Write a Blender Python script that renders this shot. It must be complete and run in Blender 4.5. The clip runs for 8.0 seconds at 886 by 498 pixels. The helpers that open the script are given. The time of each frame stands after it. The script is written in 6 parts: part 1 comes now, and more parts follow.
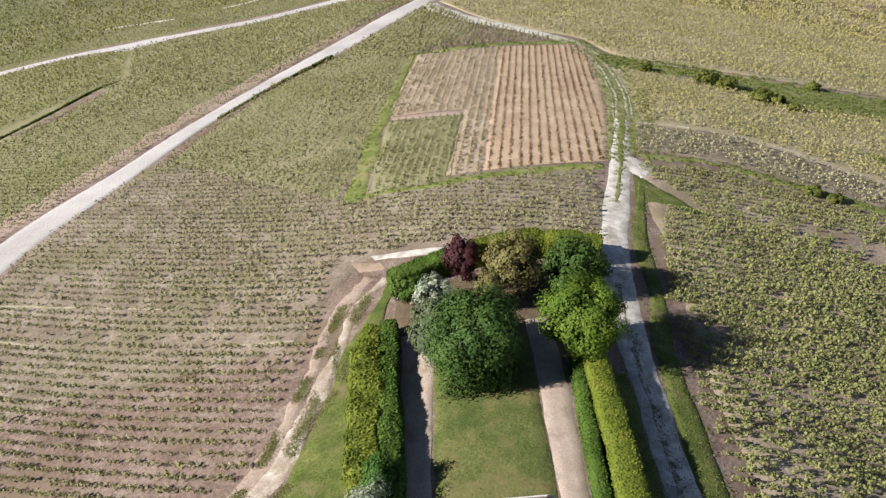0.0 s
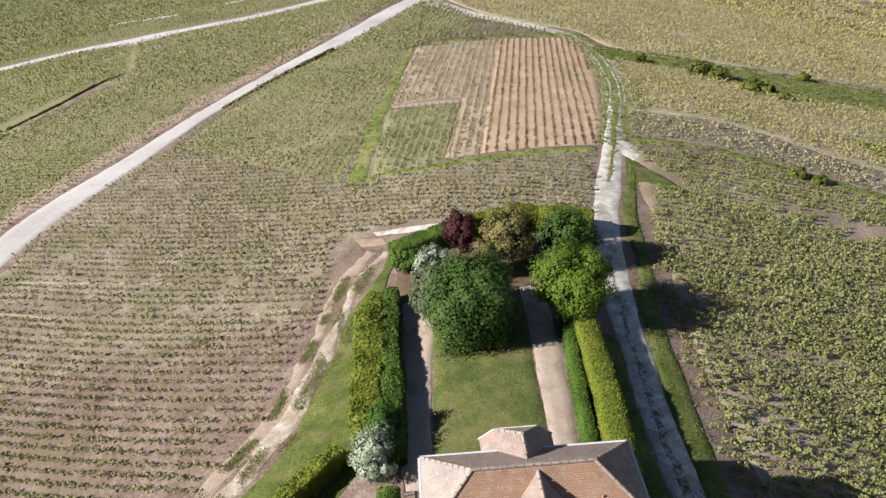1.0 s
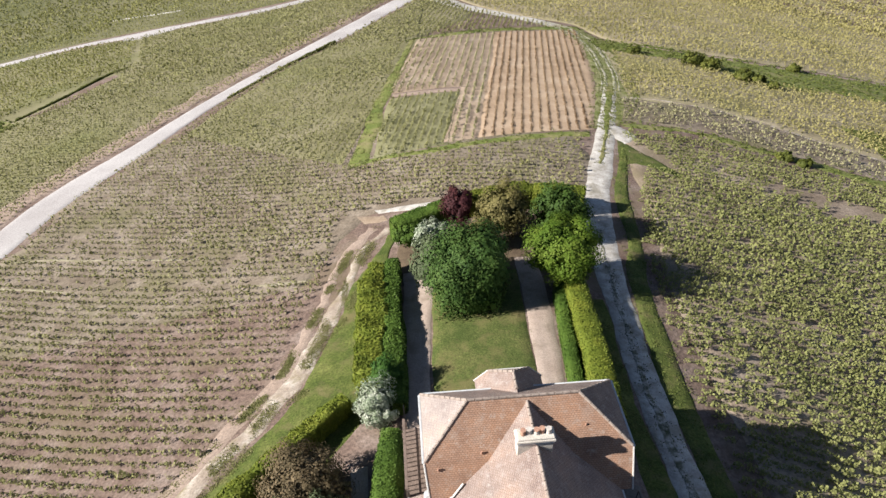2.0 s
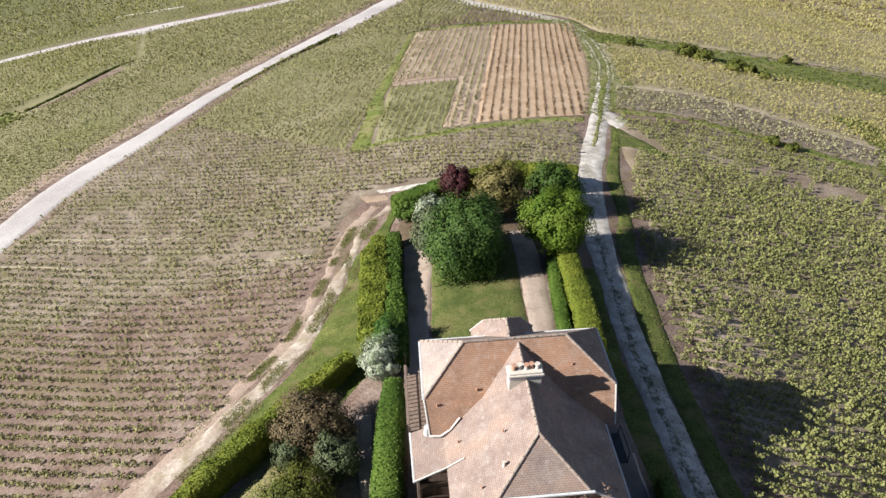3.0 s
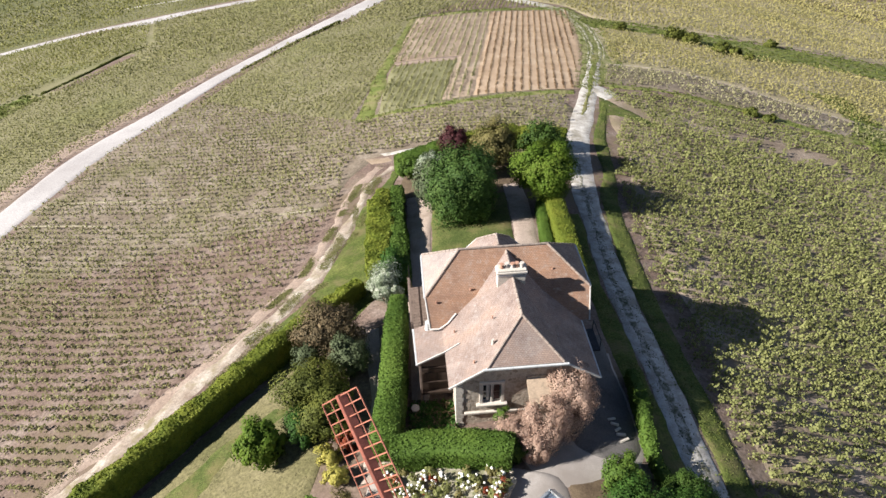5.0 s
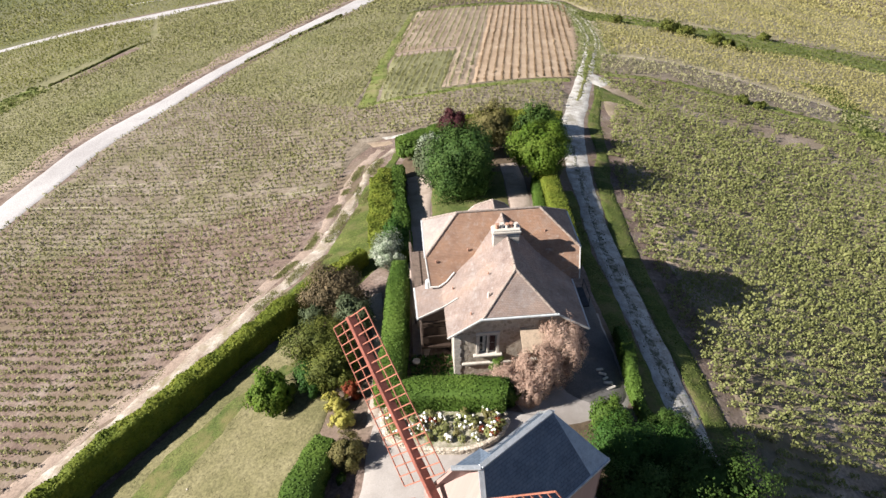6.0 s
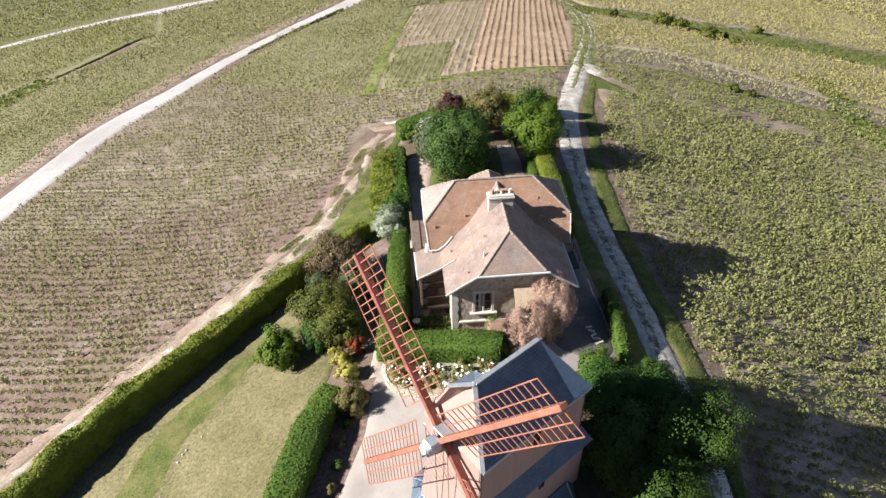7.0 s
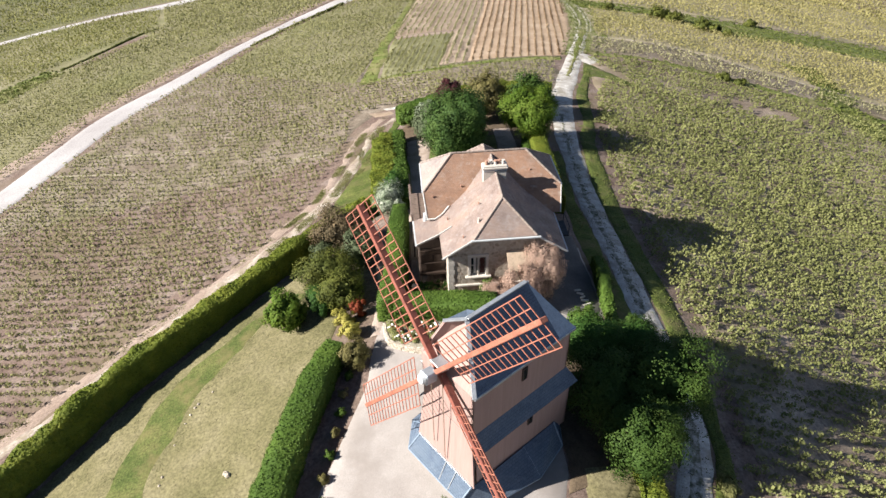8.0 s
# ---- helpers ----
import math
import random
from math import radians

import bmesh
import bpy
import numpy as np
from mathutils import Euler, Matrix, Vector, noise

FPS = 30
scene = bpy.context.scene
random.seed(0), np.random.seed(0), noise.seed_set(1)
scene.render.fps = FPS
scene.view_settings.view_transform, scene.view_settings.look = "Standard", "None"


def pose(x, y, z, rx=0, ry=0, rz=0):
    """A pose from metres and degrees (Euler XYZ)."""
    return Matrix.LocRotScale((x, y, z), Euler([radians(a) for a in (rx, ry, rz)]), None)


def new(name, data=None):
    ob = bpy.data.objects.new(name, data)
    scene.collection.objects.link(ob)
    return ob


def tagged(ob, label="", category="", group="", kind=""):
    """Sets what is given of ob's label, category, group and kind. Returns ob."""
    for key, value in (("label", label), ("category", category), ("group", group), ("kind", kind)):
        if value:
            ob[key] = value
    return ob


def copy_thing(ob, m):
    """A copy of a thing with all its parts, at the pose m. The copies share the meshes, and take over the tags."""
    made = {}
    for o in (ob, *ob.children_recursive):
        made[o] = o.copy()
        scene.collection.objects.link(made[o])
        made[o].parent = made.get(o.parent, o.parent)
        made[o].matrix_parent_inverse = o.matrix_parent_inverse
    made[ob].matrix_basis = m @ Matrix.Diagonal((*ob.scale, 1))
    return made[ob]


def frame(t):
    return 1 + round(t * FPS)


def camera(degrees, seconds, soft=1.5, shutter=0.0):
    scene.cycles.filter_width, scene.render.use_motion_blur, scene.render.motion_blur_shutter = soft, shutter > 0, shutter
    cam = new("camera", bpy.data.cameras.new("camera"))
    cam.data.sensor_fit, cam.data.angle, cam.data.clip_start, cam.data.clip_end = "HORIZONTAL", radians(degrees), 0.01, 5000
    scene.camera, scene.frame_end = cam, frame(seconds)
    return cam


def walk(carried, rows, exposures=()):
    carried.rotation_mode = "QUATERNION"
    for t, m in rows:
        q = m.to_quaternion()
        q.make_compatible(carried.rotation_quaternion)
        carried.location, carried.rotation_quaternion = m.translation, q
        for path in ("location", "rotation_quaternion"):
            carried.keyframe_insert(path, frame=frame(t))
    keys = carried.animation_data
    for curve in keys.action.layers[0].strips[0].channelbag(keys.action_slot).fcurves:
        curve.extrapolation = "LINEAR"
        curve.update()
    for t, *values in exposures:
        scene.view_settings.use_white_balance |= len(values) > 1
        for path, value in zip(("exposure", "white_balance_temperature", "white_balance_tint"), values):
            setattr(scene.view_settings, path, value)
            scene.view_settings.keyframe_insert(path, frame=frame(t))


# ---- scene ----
cam = camera(69.48, 8.0)
EYE, TILT, LEAN, TURN = 34.68, -39.20, 1.23, -4.46
ROWS = [
    (0.0, 0.000, 0.000, 0.000, 0.000, 0.000, -0.00),
    (0.5, 0.033, -1.545, -1.284, -0.022, -0.007, 0.03),
    (1.0, 0.060, -3.087, -2.579, -0.045, -0.015, 0.06),
    (1.5, 0.117, -4.640, -3.862, -0.045, -0.022, 0.08),
    (3.0, 0.256, -9.272, -7.730, -0.067, -0.052, 0.14),
    (3.5, 0.286, -10.807, -9.044, -0.060, -0.052, 0.16),
    (4.0, 0.277, -12.319, -10.382, -0.067, -0.052, 0.18),
    (4.5, 0.316, -13.799, -11.704, -0.052, -0.052, 0.19),
    (6.0, 0.378, -18.104, -15.651, -0.075, -0.022, 0.18),
    (6.5, 0.408, -19.518, -16.962, -0.082, -0.007, 0.18),
    (7.0, 0.449, -20.903, -18.232, -0.104, 0.007, 0.17),
    (7.5, 0.533, -22.273, -19.486, -0.119, -0.007, 0.17),
    (8.0, 0.636, -23.618, -20.694, -0.134, -0.015, 0.17),
]
walk(cam, [(t, pose(0, 0, EYE, TILT, LEAN, TURN) @ pose(x, y, z, 90 + pitch, roll, yaw)) for t, x, y, z, yaw, pitch, roll in ROWS],
     [(0.0, 1.26), (3.0, 1.33), (8, 1.49)])

# ---- world, sun, exposure ----
SUN_WAY = Vector((1.0, 0.15, -0.61)).normalized()      # the way the light travels
world = bpy.data.worlds.new("sky")
world.use_nodes = True
scene.world = world
wn = world.node_tree.nodes
wl = world.node_tree.links
sky = wn.new("ShaderNodeTexSky")
sky.sky_type, sky.sun_disc = "NISHITA", False
sky.sun_elevation, sky.sun_rotation = radians(31), radians(98.5)
sky.air_density, sky.dust_density, sky.ozone_density = 1.0, 0.5, 4.0
wl.new(sky.outputs[0], wn["Background"].inputs[0])
wn["Background"].inputs[1].default_value = 0.031
sun = new("sun", bpy.data.lights.new("sun", "SUN"))
sun.data.energy, sun.data.angle, sun.data.color = 5.0, radians(0.55), (1.0, 0.945, 0.86)
sun.matrix_world = Matrix.Translation((-60, -10, 60)) @ SUN_WAY.to_track_quat("-Z", "Y").to_matrix().to_4x4()


# ---- landform ----
BUMPS = [(-38, 0, -1.179), (-13, 0, 1.4), (13, 0, 1.756), (40, 0, -3.04), (-38, 32, -1.316), (-13, 32, -2.138),
         (13, 32, 2.286), (40, 32, -1.78), (-38, 66, 0.631), (-13, 66, -0.936), (13, 66, 0.968), (40, 66, 1.436)]
WIDE = [(-60, 115, 0.869), (0, 115, -2.084), (60, 115, 3.07)]


def gz(x, y):
    """Height of the land."""
    x, y = np.asarray(x, float), np.asarray(y, float)
    z = 2.14 - 0.002 * x - 0.003 * y - 0.106 * np.sqrt((x - 6) ** 2 + 144) - 0.135 * np.sqrt((x - 6) ** 2 + (y + 6) ** 2 + 100)
    for a, b, h in BUMPS:
        z = z + h * np.exp(-((x - a) ** 2 + (y - b) ** 2) / (2 * 24.0 ** 2))
    for a, b, h in WIDE:
        z = z + h * np.exp(-((x - a) ** 2 + (y - b) ** 2) / (2 * 42.0 ** 2))
    z = z - 1.1 * np.exp(-((x - 1.5) / 5.0) ** 2 - ((y - 6.0) / 2.6) ** 2)
    low = -48.0
    return np.where(z < low, low - 14 * (1 - np.exp((z - low) / 14)), z)


def ground(x, y):
    return float(gz(x, y))


# ---- materials ----
def mat_new(name):
    m = bpy.data.materials.new(name)
    m.use_nodes = True
    return m, m.node_tree.nodes, m.node_tree.links, m.node_tree.nodes["Principled BSDF"]


def ramp(n, stops):
    r = n.new("ShaderNodeValToRGB")
    el = r.color_ramp.elements
    while len(el) < len(stops):
        el.new(0.5)
    for e, (p, c) in zip(el, stops):
        e.position, e.color = p, (*c, 1)
    return r


def noise_node(n, l, coord, scale, detail=4.0, rough=0.6):
    t = n.new("ShaderNodeTexNoise")
    t.inputs["Scale"].default_value, t.inputs["Detail"].default_value, t.inputs["Roughness"].default_value = scale, detail, rough
    l.new(coord, t.inputs["Vector"])
    return t


def mixed(n, l, kind, fac, a, b):
    m = n.new("ShaderNodeMix")
    m.data_type, m.blend_type = "RGBA", kind
    for sock, v in ((m.inputs[0], fac), (m.inputs[6], a), (m.inputs[7], b)):
        if isinstance(v, (int, float)):
            sock.default_value = v
        elif isinstance(v, tuple):
            sock.default_value = (*v, 1)
        else:
            l.new(v, sock)
    return m.outputs[2]


def surface(name, colours, scale, fine, rough=0.9, bump=0.3, bump_scale=None, stain=None, stain_scale=0.2, depth=0.05, grit=0.36):
    """Noise-coloured rough surface: a coarse colour field, a fine grain, stains of a second colour and a bump."""
    m, n, l, b = mat_new(name)
    pos = n.new("ShaderNodeNewGeometry").outputs["Position"]
    coarse = noise_node(n, l, pos, scale, 6.0, 0.62)
    k = len(colours)
    r = ramp(n, [(0.32 + 0.36 * i / max(1, k - 1), c) for i, c in enumerate(colours)])
    l.new(coarse.outputs[0], r.inputs[0])
    grain = noise_node(n, l, pos, fine, 3.0, 0.7)
    g = ramp(n, [(0.25, (1 - grit,) * 3), (0.75, (1 + grit,) * 3)])
    l.new(grain.outputs[0], g.inputs[0])
    col = mixed(n, l, "MULTIPLY", 1.0, r.outputs[0], g.outputs[0])
    if stain:
        s = noise_node(n, l, pos, stain_scale, 5.0, 0.65)
        sr = ramp(n, [(0.50, (0, 0, 0)), (0.66, (1, 1, 1))])
        l.new(s.outputs[0], sr.inputs[0])
        col = mixed(n, l, "MIX", sr.outputs[0], col, stain)
    l.new(col, b.inputs["Base Color"])
    b.inputs["Roughness"].default_value = rough
    b.inputs["Specular IOR Level"].default_value = 0.2
    bn = noise_node(n, l, pos, bump_scale or fine, 4.0, 0.65)
    bp = n.new("ShaderNodeBump")
    bp.inputs["Strength"].default_value, bp.inputs["Distance"].default_value = bump, depth
    l.new(bn.outputs[0], bp.inputs["Height"])
    l.new(bp.outputs[0], b.inputs["Normal"])
    return m


def leafy(name, dark, mid, light, through_light=0.25, patch=0.25, rough=0.68, swing=1.3, each=0.36):
    """Leaves: each its own tint, with drifts of tint over the plant; some light passes through."""
    m, n, l, b = mat_new(name)
    geo = n.new("ShaderNodeNewGeometry")
    drift = noise_node(n, l, geo.outputs["Position"], patch, 3.0, 0.6)
    add = n.new("ShaderNodeMath")
    add.operation = "MULTIPLY_ADD"
    l.new(geo.outputs["Random Per Island"], add.inputs[0])
    add.inputs[1].default_value = each
    half = n.new("ShaderNodeMath")
    half.operation = "MULTIPLY_ADD"
    l.new(drift.outputs[0], half.inputs[0])
    half.inputs[1].default_value, half.inputs[2].default_value = swing, 0.51 - 0.5 * swing - 0.5 * each
    l.new(half.outputs[0], add.inputs[2])
    r = ramp(n, [(0.08, dark), (0.5, mid), (0.95, light)])
    l.new(add.outputs[0], r.inputs[0])
    l.new(r.outputs[0], b.inputs["Base Color"])
    b.inputs["Roughness"].default_value = rough
    b.inputs["Specular IOR Level"].default_value = 0.15
    if through_light:
        t = n.new("ShaderNodeBsdfTranslucent")
        l.new(r.outputs[0], t.inputs[0])
        mx = n.new("ShaderNodeMixShader")
        mx.inputs[0].default_value = through_light
        l.new(b.outputs[0], mx.inputs[1])
        l.new(t.outputs[0], mx.inputs[2])
        l.new(mx.outputs[0], n["Material Output"].inputs[0])
    return m


def plain(name, colour, rough=0.6, metal=0.0, vary=0.25, scale=3.0, bump=0.1):
    m = surface(name, [tuple(c * (1 - vary) for c in colour), colour, tuple(min(1, c * (1 + vary * 0.6)) for c in colour)], scale, scale * 9, rough, bump, depth=0.01)
    m.node_tree.nodes["Principled BSDF"].inputs["Metallic"].default_value = metal
    return m


SOIL = surface("soil", [(0.105, 0.071, 0.060), (0.150, 0.109, 0.092), (0.205, 0.163, 0.144)], 0.3, 4.0, 0.95, 0.6, 2.5, stain=(0.135, 0.104, 0.072), stain_scale=0.09, depth=0.12, grit=0.55)
FIELD_SOIL = surface("tan vineyard soil", [(0.125, 0.098, 0.075), (0.172, 0.141, 0.111), (0.232, 0.196, 0.162)], 0.3, 3.5, 0.95, 0.6, 2.0, stain=(0.142, 0.126, 0.078), stain_scale=0.09, depth=0.12, grit=0.45)
FAR_SOIL = surface("green far soil", [(0.097, 0.097, 0.048), (0.124, 0.120, 0.064), (0.152, 0.140, 0.087)], 0.05, 2.0, 0.95, 0.6, 1.5, stain=(0.092, 0.099, 0.042), stain_scale=0.02, depth=0.12, grit=0.25)
GRASSY_SOIL = surface("grassy soil", [(0.138, 0.130, 0.069), (0.172, 0.160, 0.091), (0.210, 0.190, 0.126)], 0.08, 3.0, 0.95, 0.6, 1.5, stain=(0.132, 0.137, 0.061), stain_scale=0.03, depth=0.12, grit=0.25)
EAST_SOIL = surface("olive-brown soil", [(0.165, 0.126, 0.099), (0.242, 0.193, 0.154), (0.330, 0.274, 0.228)], 0.2, 3.5, 0.95, 0.6, 2.0, stain=(0.155, 0.131, 0.082), stain_scale=0.07, depth=0.12, grit=0.45)
SLOPE_SOIL = surface("grassy slope soil", [(0.215, 0.184, 0.118), (0.268, 0.229, 0.153), (0.325, 0.280, 0.205)], 0.08, 3.0, 0.95, 0.6, 1.5, stain=(0.190, 0.178, 0.088), stain_scale=0.03, depth=0.12, grit=0.25)
GREEN_PLOT = surface("weedy plot", [(0.125, 0.125, 0.062), (0.160, 0.156, 0.083), (0.195, 0.188, 0.110)], 0.2, 3.0, 0.95, 0.6, 1.5, depth=0.12, grit=0.25)
BROWN_SOIL = surface("brown soil", [(0.262, 0.188, 0.128), (0.325, 0.240, 0.170), (0.375, 0.290, 0.215)], 0.25, 4.0, 0.95, 0.6, 2.5, depth=0.12, grit=0.2)
HALF_SOIL = surface("pinkish-tan soil", [(0.228, 0.172, 0.126), (0.280, 0.218, 0.166), (0.325, 0.265, 0.210)], 0.25, 4.0, 0.95, 0.6, 2.5, depth=0.12, grit=0.2)
PINK_SOIL = surface("pink soil", [(0.22, 0.165, 0.135), (0.285, 0.225, 0.19)], 0.4, 5.0, 0.95, 0.5, depth=0.08)
STRAW = surface("dry straw", [(0.234, 0.208, 0.152), (0.312, 0.285, 0.220)], 0.8, 6.0, 0.95, 0.5, stain=(0.187, 0.169, 0.106), stain_scale=0.7)
CHALK = surface("chalk", [(0.27, 0.25, 0.23), (0.40, 0.38, 0.36), (0.51, 0.495, 0.478)], 0.9, 9.0, 0.95, 0.35, 6.0, stain=(0.25, 0.23, 0.195), stain_scale=0.7, depth=0.03, grit=0.3)
TRACK_MIDDLE = surface("weedy track middle", [(0.070, 0.076, 0.048), (0.150, 0.146, 0.115), (0.34, 0.325, 0.30), (0.42, 0.40, 0.378)], 1.8, 9.0, 0.95, 0.4, depth=0.03)
ROAD = surface("pale road", [(0.290, 0.272, 0.275), (0.345, 0.328, 0.332), (0.395, 0.378, 0.382)], 0.10, 6.0, 0.9, 0.3, depth=0.03)
GRAVEL = surface("gravel", [(0.245, 0.222, 0.210), (0.285, 0.260, 0.247), (0.325, 0.300, 0.287)], 0.35, 14.0, 0.95, 0.2, stain=(0.225, 0.200, 0.186), stain_scale=0.22, depth=0.02, grit=0.16)
DRIVE = surface("drive gravel", [(0.285, 0.225, 0.190), (0.340, 0.275, 0.238), (0.385, 0.322, 0.284)], 0.5, 10.0, 0.95, 0.4, stain=(0.235, 0.188, 0.155), stain_scale=0.5, depth=0.03)
LAWN = surface("lawn", [(0.046, 0.066, 0.016), (0.072, 0.090, 0.025), (0.116, 0.118, 0.042)], 0.5, 7.0, 0.95, 0.7, 5.0, stain=(0.138, 0.120, 0.052), stain_scale=0.3, depth=0.06, grit=0.6)
DRY_LAWN = surface("dry lawn", [(0.098, 0.094, 0.042), (0.146, 0.131, 0.068), (0.188, 0.166, 0.098)], 0.22, 5.0, 0.95, 0.6, 3.0, depth=0.05, grit=0.5)
VERGE = surface("verge grass", [(0.092, 0.120, 0.029), (0.132, 0.154, 0.043), (0.182, 0.190, 0.070)], 0.3, 6.0, 0.95, 0.6, stain=(0.19, 0.17, 0.085), stain_scale=0.3, depth=0.08)
WORN_GRASS = surface("worn tan-green grass", [(0.130, 0.140, 0.058), (0.180, 0.175, 0.088), (0.245, 0.225, 0.135)], 0.3, 6.0, 0.95, 0.6, stain=(0.115, 0.140, 0.040), stain_scale=0.25, depth=0.08)
LUSH = surface("lush grass", [(0.042, 0.060, 0.013), (0.068, 0.088, 0.020), (0.116, 0.126, 0.038)], 0.45, 6.0, 0.95, 0.6, stain=(0.125, 0.112, 0.050), stain_scale=0.4, depth=0.10, grit=0.6)
RUT_CHALK = surface("worn rut chalk", [(0.20, 0.19, 0.12), (0.29, 0.275, 0.215), (0.42, 0.405, 0.375)], 1.2, 7.0, 0.95, 0.35, stain=(0.16, 0.16, 0.075), stain_scale=0.9, depth=0.03)
STONY = surface("stony path", [(0.205, 0.160, 0.130), (0.278, 0.234, 0.198), (0.400, 0.365, 0.328)], 0.7, 5.0, 0.95, 0.5, stain=(0.19, 0.160, 0.10), stain_scale=0.6, depth=0.05)
# dark brown; at the porch and the mill it holds hedge and tree shade too
DARK_SOIL = surface("deep brown soil", [(0.07, 0.05, 0.035), (0.12, 0.09, 0.06)], 1.0, 9.0, 0.95, 0.5)
BED_MULCH = surface("pale bed mulch", [(0.17, 0.15, 0.11), (0.27, 0.245, 0.195), (0.38, 0.355, 0.30)], 1.6, 9.0, 0.95, 0.5, stain=(0.12, 0.13, 0.06), stain_scale=1.2, depth=0.05)
TARMAC = surface("grey lane", [(0.085, 0.08, 0.078), (0.13, 0.122, 0.118)], 0.4, 12.0, 0.9, 0.3)

VINE = leafy("vine leaves", (0.150, 0.156, 0.060), (0.232, 0.228, 0.100), (0.325, 0.312, 0.155), 0.3, 0.06, swing=0.7, each=0.40)
VINE_GREEN = leafy("green vine leaves", (0.130, 0.150, 0.055), (0.222, 0.235, 0.090), (0.322, 0.324, 0.138), 0.4, 0.08, swing=0.9, each=0.35)
VINE_PALE = leafy("pale vine leaves", (0.19, 0.185, 0.090), (0.26, 0.248, 0.135), (0.34, 0.32, 0.19), 0.25, 0.05, swing=0.8, each=0.4)
LAWN_BLADE = leafy("lawn blades", (0.065, 0.088, 0.021), (0.092, 0.110, 0.032), (0.130, 0.132, 0.046), 0.2, 0.35)
DRY_BLADE = leafy("dry grass blades", (0.122, 0.116, 0.053), (0.158, 0.143, 0.075), (0.196, 0.173, 0.102), 0.2, 0.2)
VINE_GOLD = leafy("yellow-green vine leaves", (0.205, 0.188, 0.072), (0.280, 0.256, 0.106), (0.360, 0.325, 0.155), 0.3, 0.05, swing=0.9, each=0.25)
VINE_FAR = leafy("far vine leaves", (0.155, 0.164, 0.051), (0.228, 0.227, 0.080), (0.315, 0.300, 0.125), 0.3, 0.04, swing=0.9, each=0.4)
DRY_ROW = leafy("dry stalks", (0.160, 0.105, 0.064), (0.250, 0.178, 0.110), (0.350, 0.270, 0.180), 0.2, 0.1, each=0.6)
HEDGE = leafy("hedge leaves", (0.030, 0.062, 0.010), (0.062, 0.11, 0.018), (0.115, 0.175, 0.032), 0.2, 0.3)
HEDGE_GOLD = leafy("golden hedge leaves", (0.070, 0.102, 0.014), (0.130, 0.162, 0.023), (0.225, 0.236, 0.038), 0.25, 0.7, swing=1.1, each=0.32)
HEDGE_DARK = leafy("dark hedge leaves", (0.018, 0.045, 0.010), (0.035, 0.085, 0.015), (0.075, 0.14, 0.026), 0.15, 0.4)
BIG_LEAF = leafy("dark green leaves", (0.018, 0.044, 0.011), (0.041, 0.081, 0.017), (0.086, 0.134, 0.034), 0.15, 0.45)
MAPLE_LEAF = leafy("bright green leaves", (0.046, 0.092, 0.010), (0.088, 0.145, 0.017), (0.16, 0.215, 0.035), 0.3, 0.5)
GROVE_LEAF = leafy("deep green leaves", (0.024, 0.050, 0.011), (0.048, 0.088, 0.017), (0.090, 0.138, 0.030), 0.2, 0.4)
PURPLE_LEAF = leafy("purple leaves", (0.025, 0.010, 0.012), (0.055, 0.018, 0.022), (0.10, 0.035, 0.035), 0.2, 0.5)
OLIVE_LEAF = leafy("olive-brown leaves", (0.075, 0.073, 0.024), (0.150, 0.135, 0.050), (0.255, 0.215, 0.098), 0.3, 0.5)
BRONZE_LEAF = leafy("bronze leaves", (0.052, 0.046, 0.025), (0.115, 0.088, 0.050), (0.195, 0.145, 0.085), 0.2, 0.6)
GREY_LEAF = leafy("grey-green needles", (0.042, 0.058, 0.028), (0.072, 0.092, 0.046), (0.12, 0.145, 0.082), 0.15, 0.5)
YEW_LEAF = leafy("yew needles", (0.040, 0.052, 0.011), (0.082, 0.096, 0.019), (0.15, 0.155, 0.034), 0.15, 0.7, swing=1.5)
SILVER_LEAF = leafy("silver-white leaves", (0.10, 0.14, 0.08), (0.22, 0.26, 0.18), (0.46, 0.48, 0.41), 0.2, 0.9, each=0.6)
YELLOW_LEAF = leafy("yellow leaves", (0.20, 0.19, 0.035), (0.34, 0.31, 0.07), (0.48, 0.43, 0.14), 0.25, 0.7)
RED_LEAF = leafy("red leaves", (0.10, 0.022, 0.012), (0.20, 0.045, 0.022), (0.30, 0.09, 0.04), 0.25, 0.7)
TAMARISK_LEAF = leafy("dusty pink sprays", (0.250, 0.168, 0.130), (0.385, 0.268, 0.215), (0.520, 0.385, 0.315), 0.35, 0.7)
GRASS_BLADE = leafy("grass blades", (0.080, 0.104, 0.023), (0.118, 0.142, 0.036), (0.172, 0.180, 0.060), 0.3, 0.25)
WEED_BLADE = leafy("track weeds", (0.050, 0.060, 0.026), (0.090, 0.100, 0.045), (0.16, 0.16, 0.085), 0.2, 0.5)
VERGE_BLADE = leafy("olive grass blades", (0.110, 0.118, 0.038), (0.165, 0.165, 0.064), (0.235, 0.222, 0.105), 0.25, 0.3)
PETAL = plain("white petals", (0.80, 0.78, 0.74), 0.7, 0, 0.06)
BARK = surface("bark", [(0.07, 0.05, 0.035), (0.14, 0.11, 0.08)], 4.0, 25.0, 0.95, 0.6)


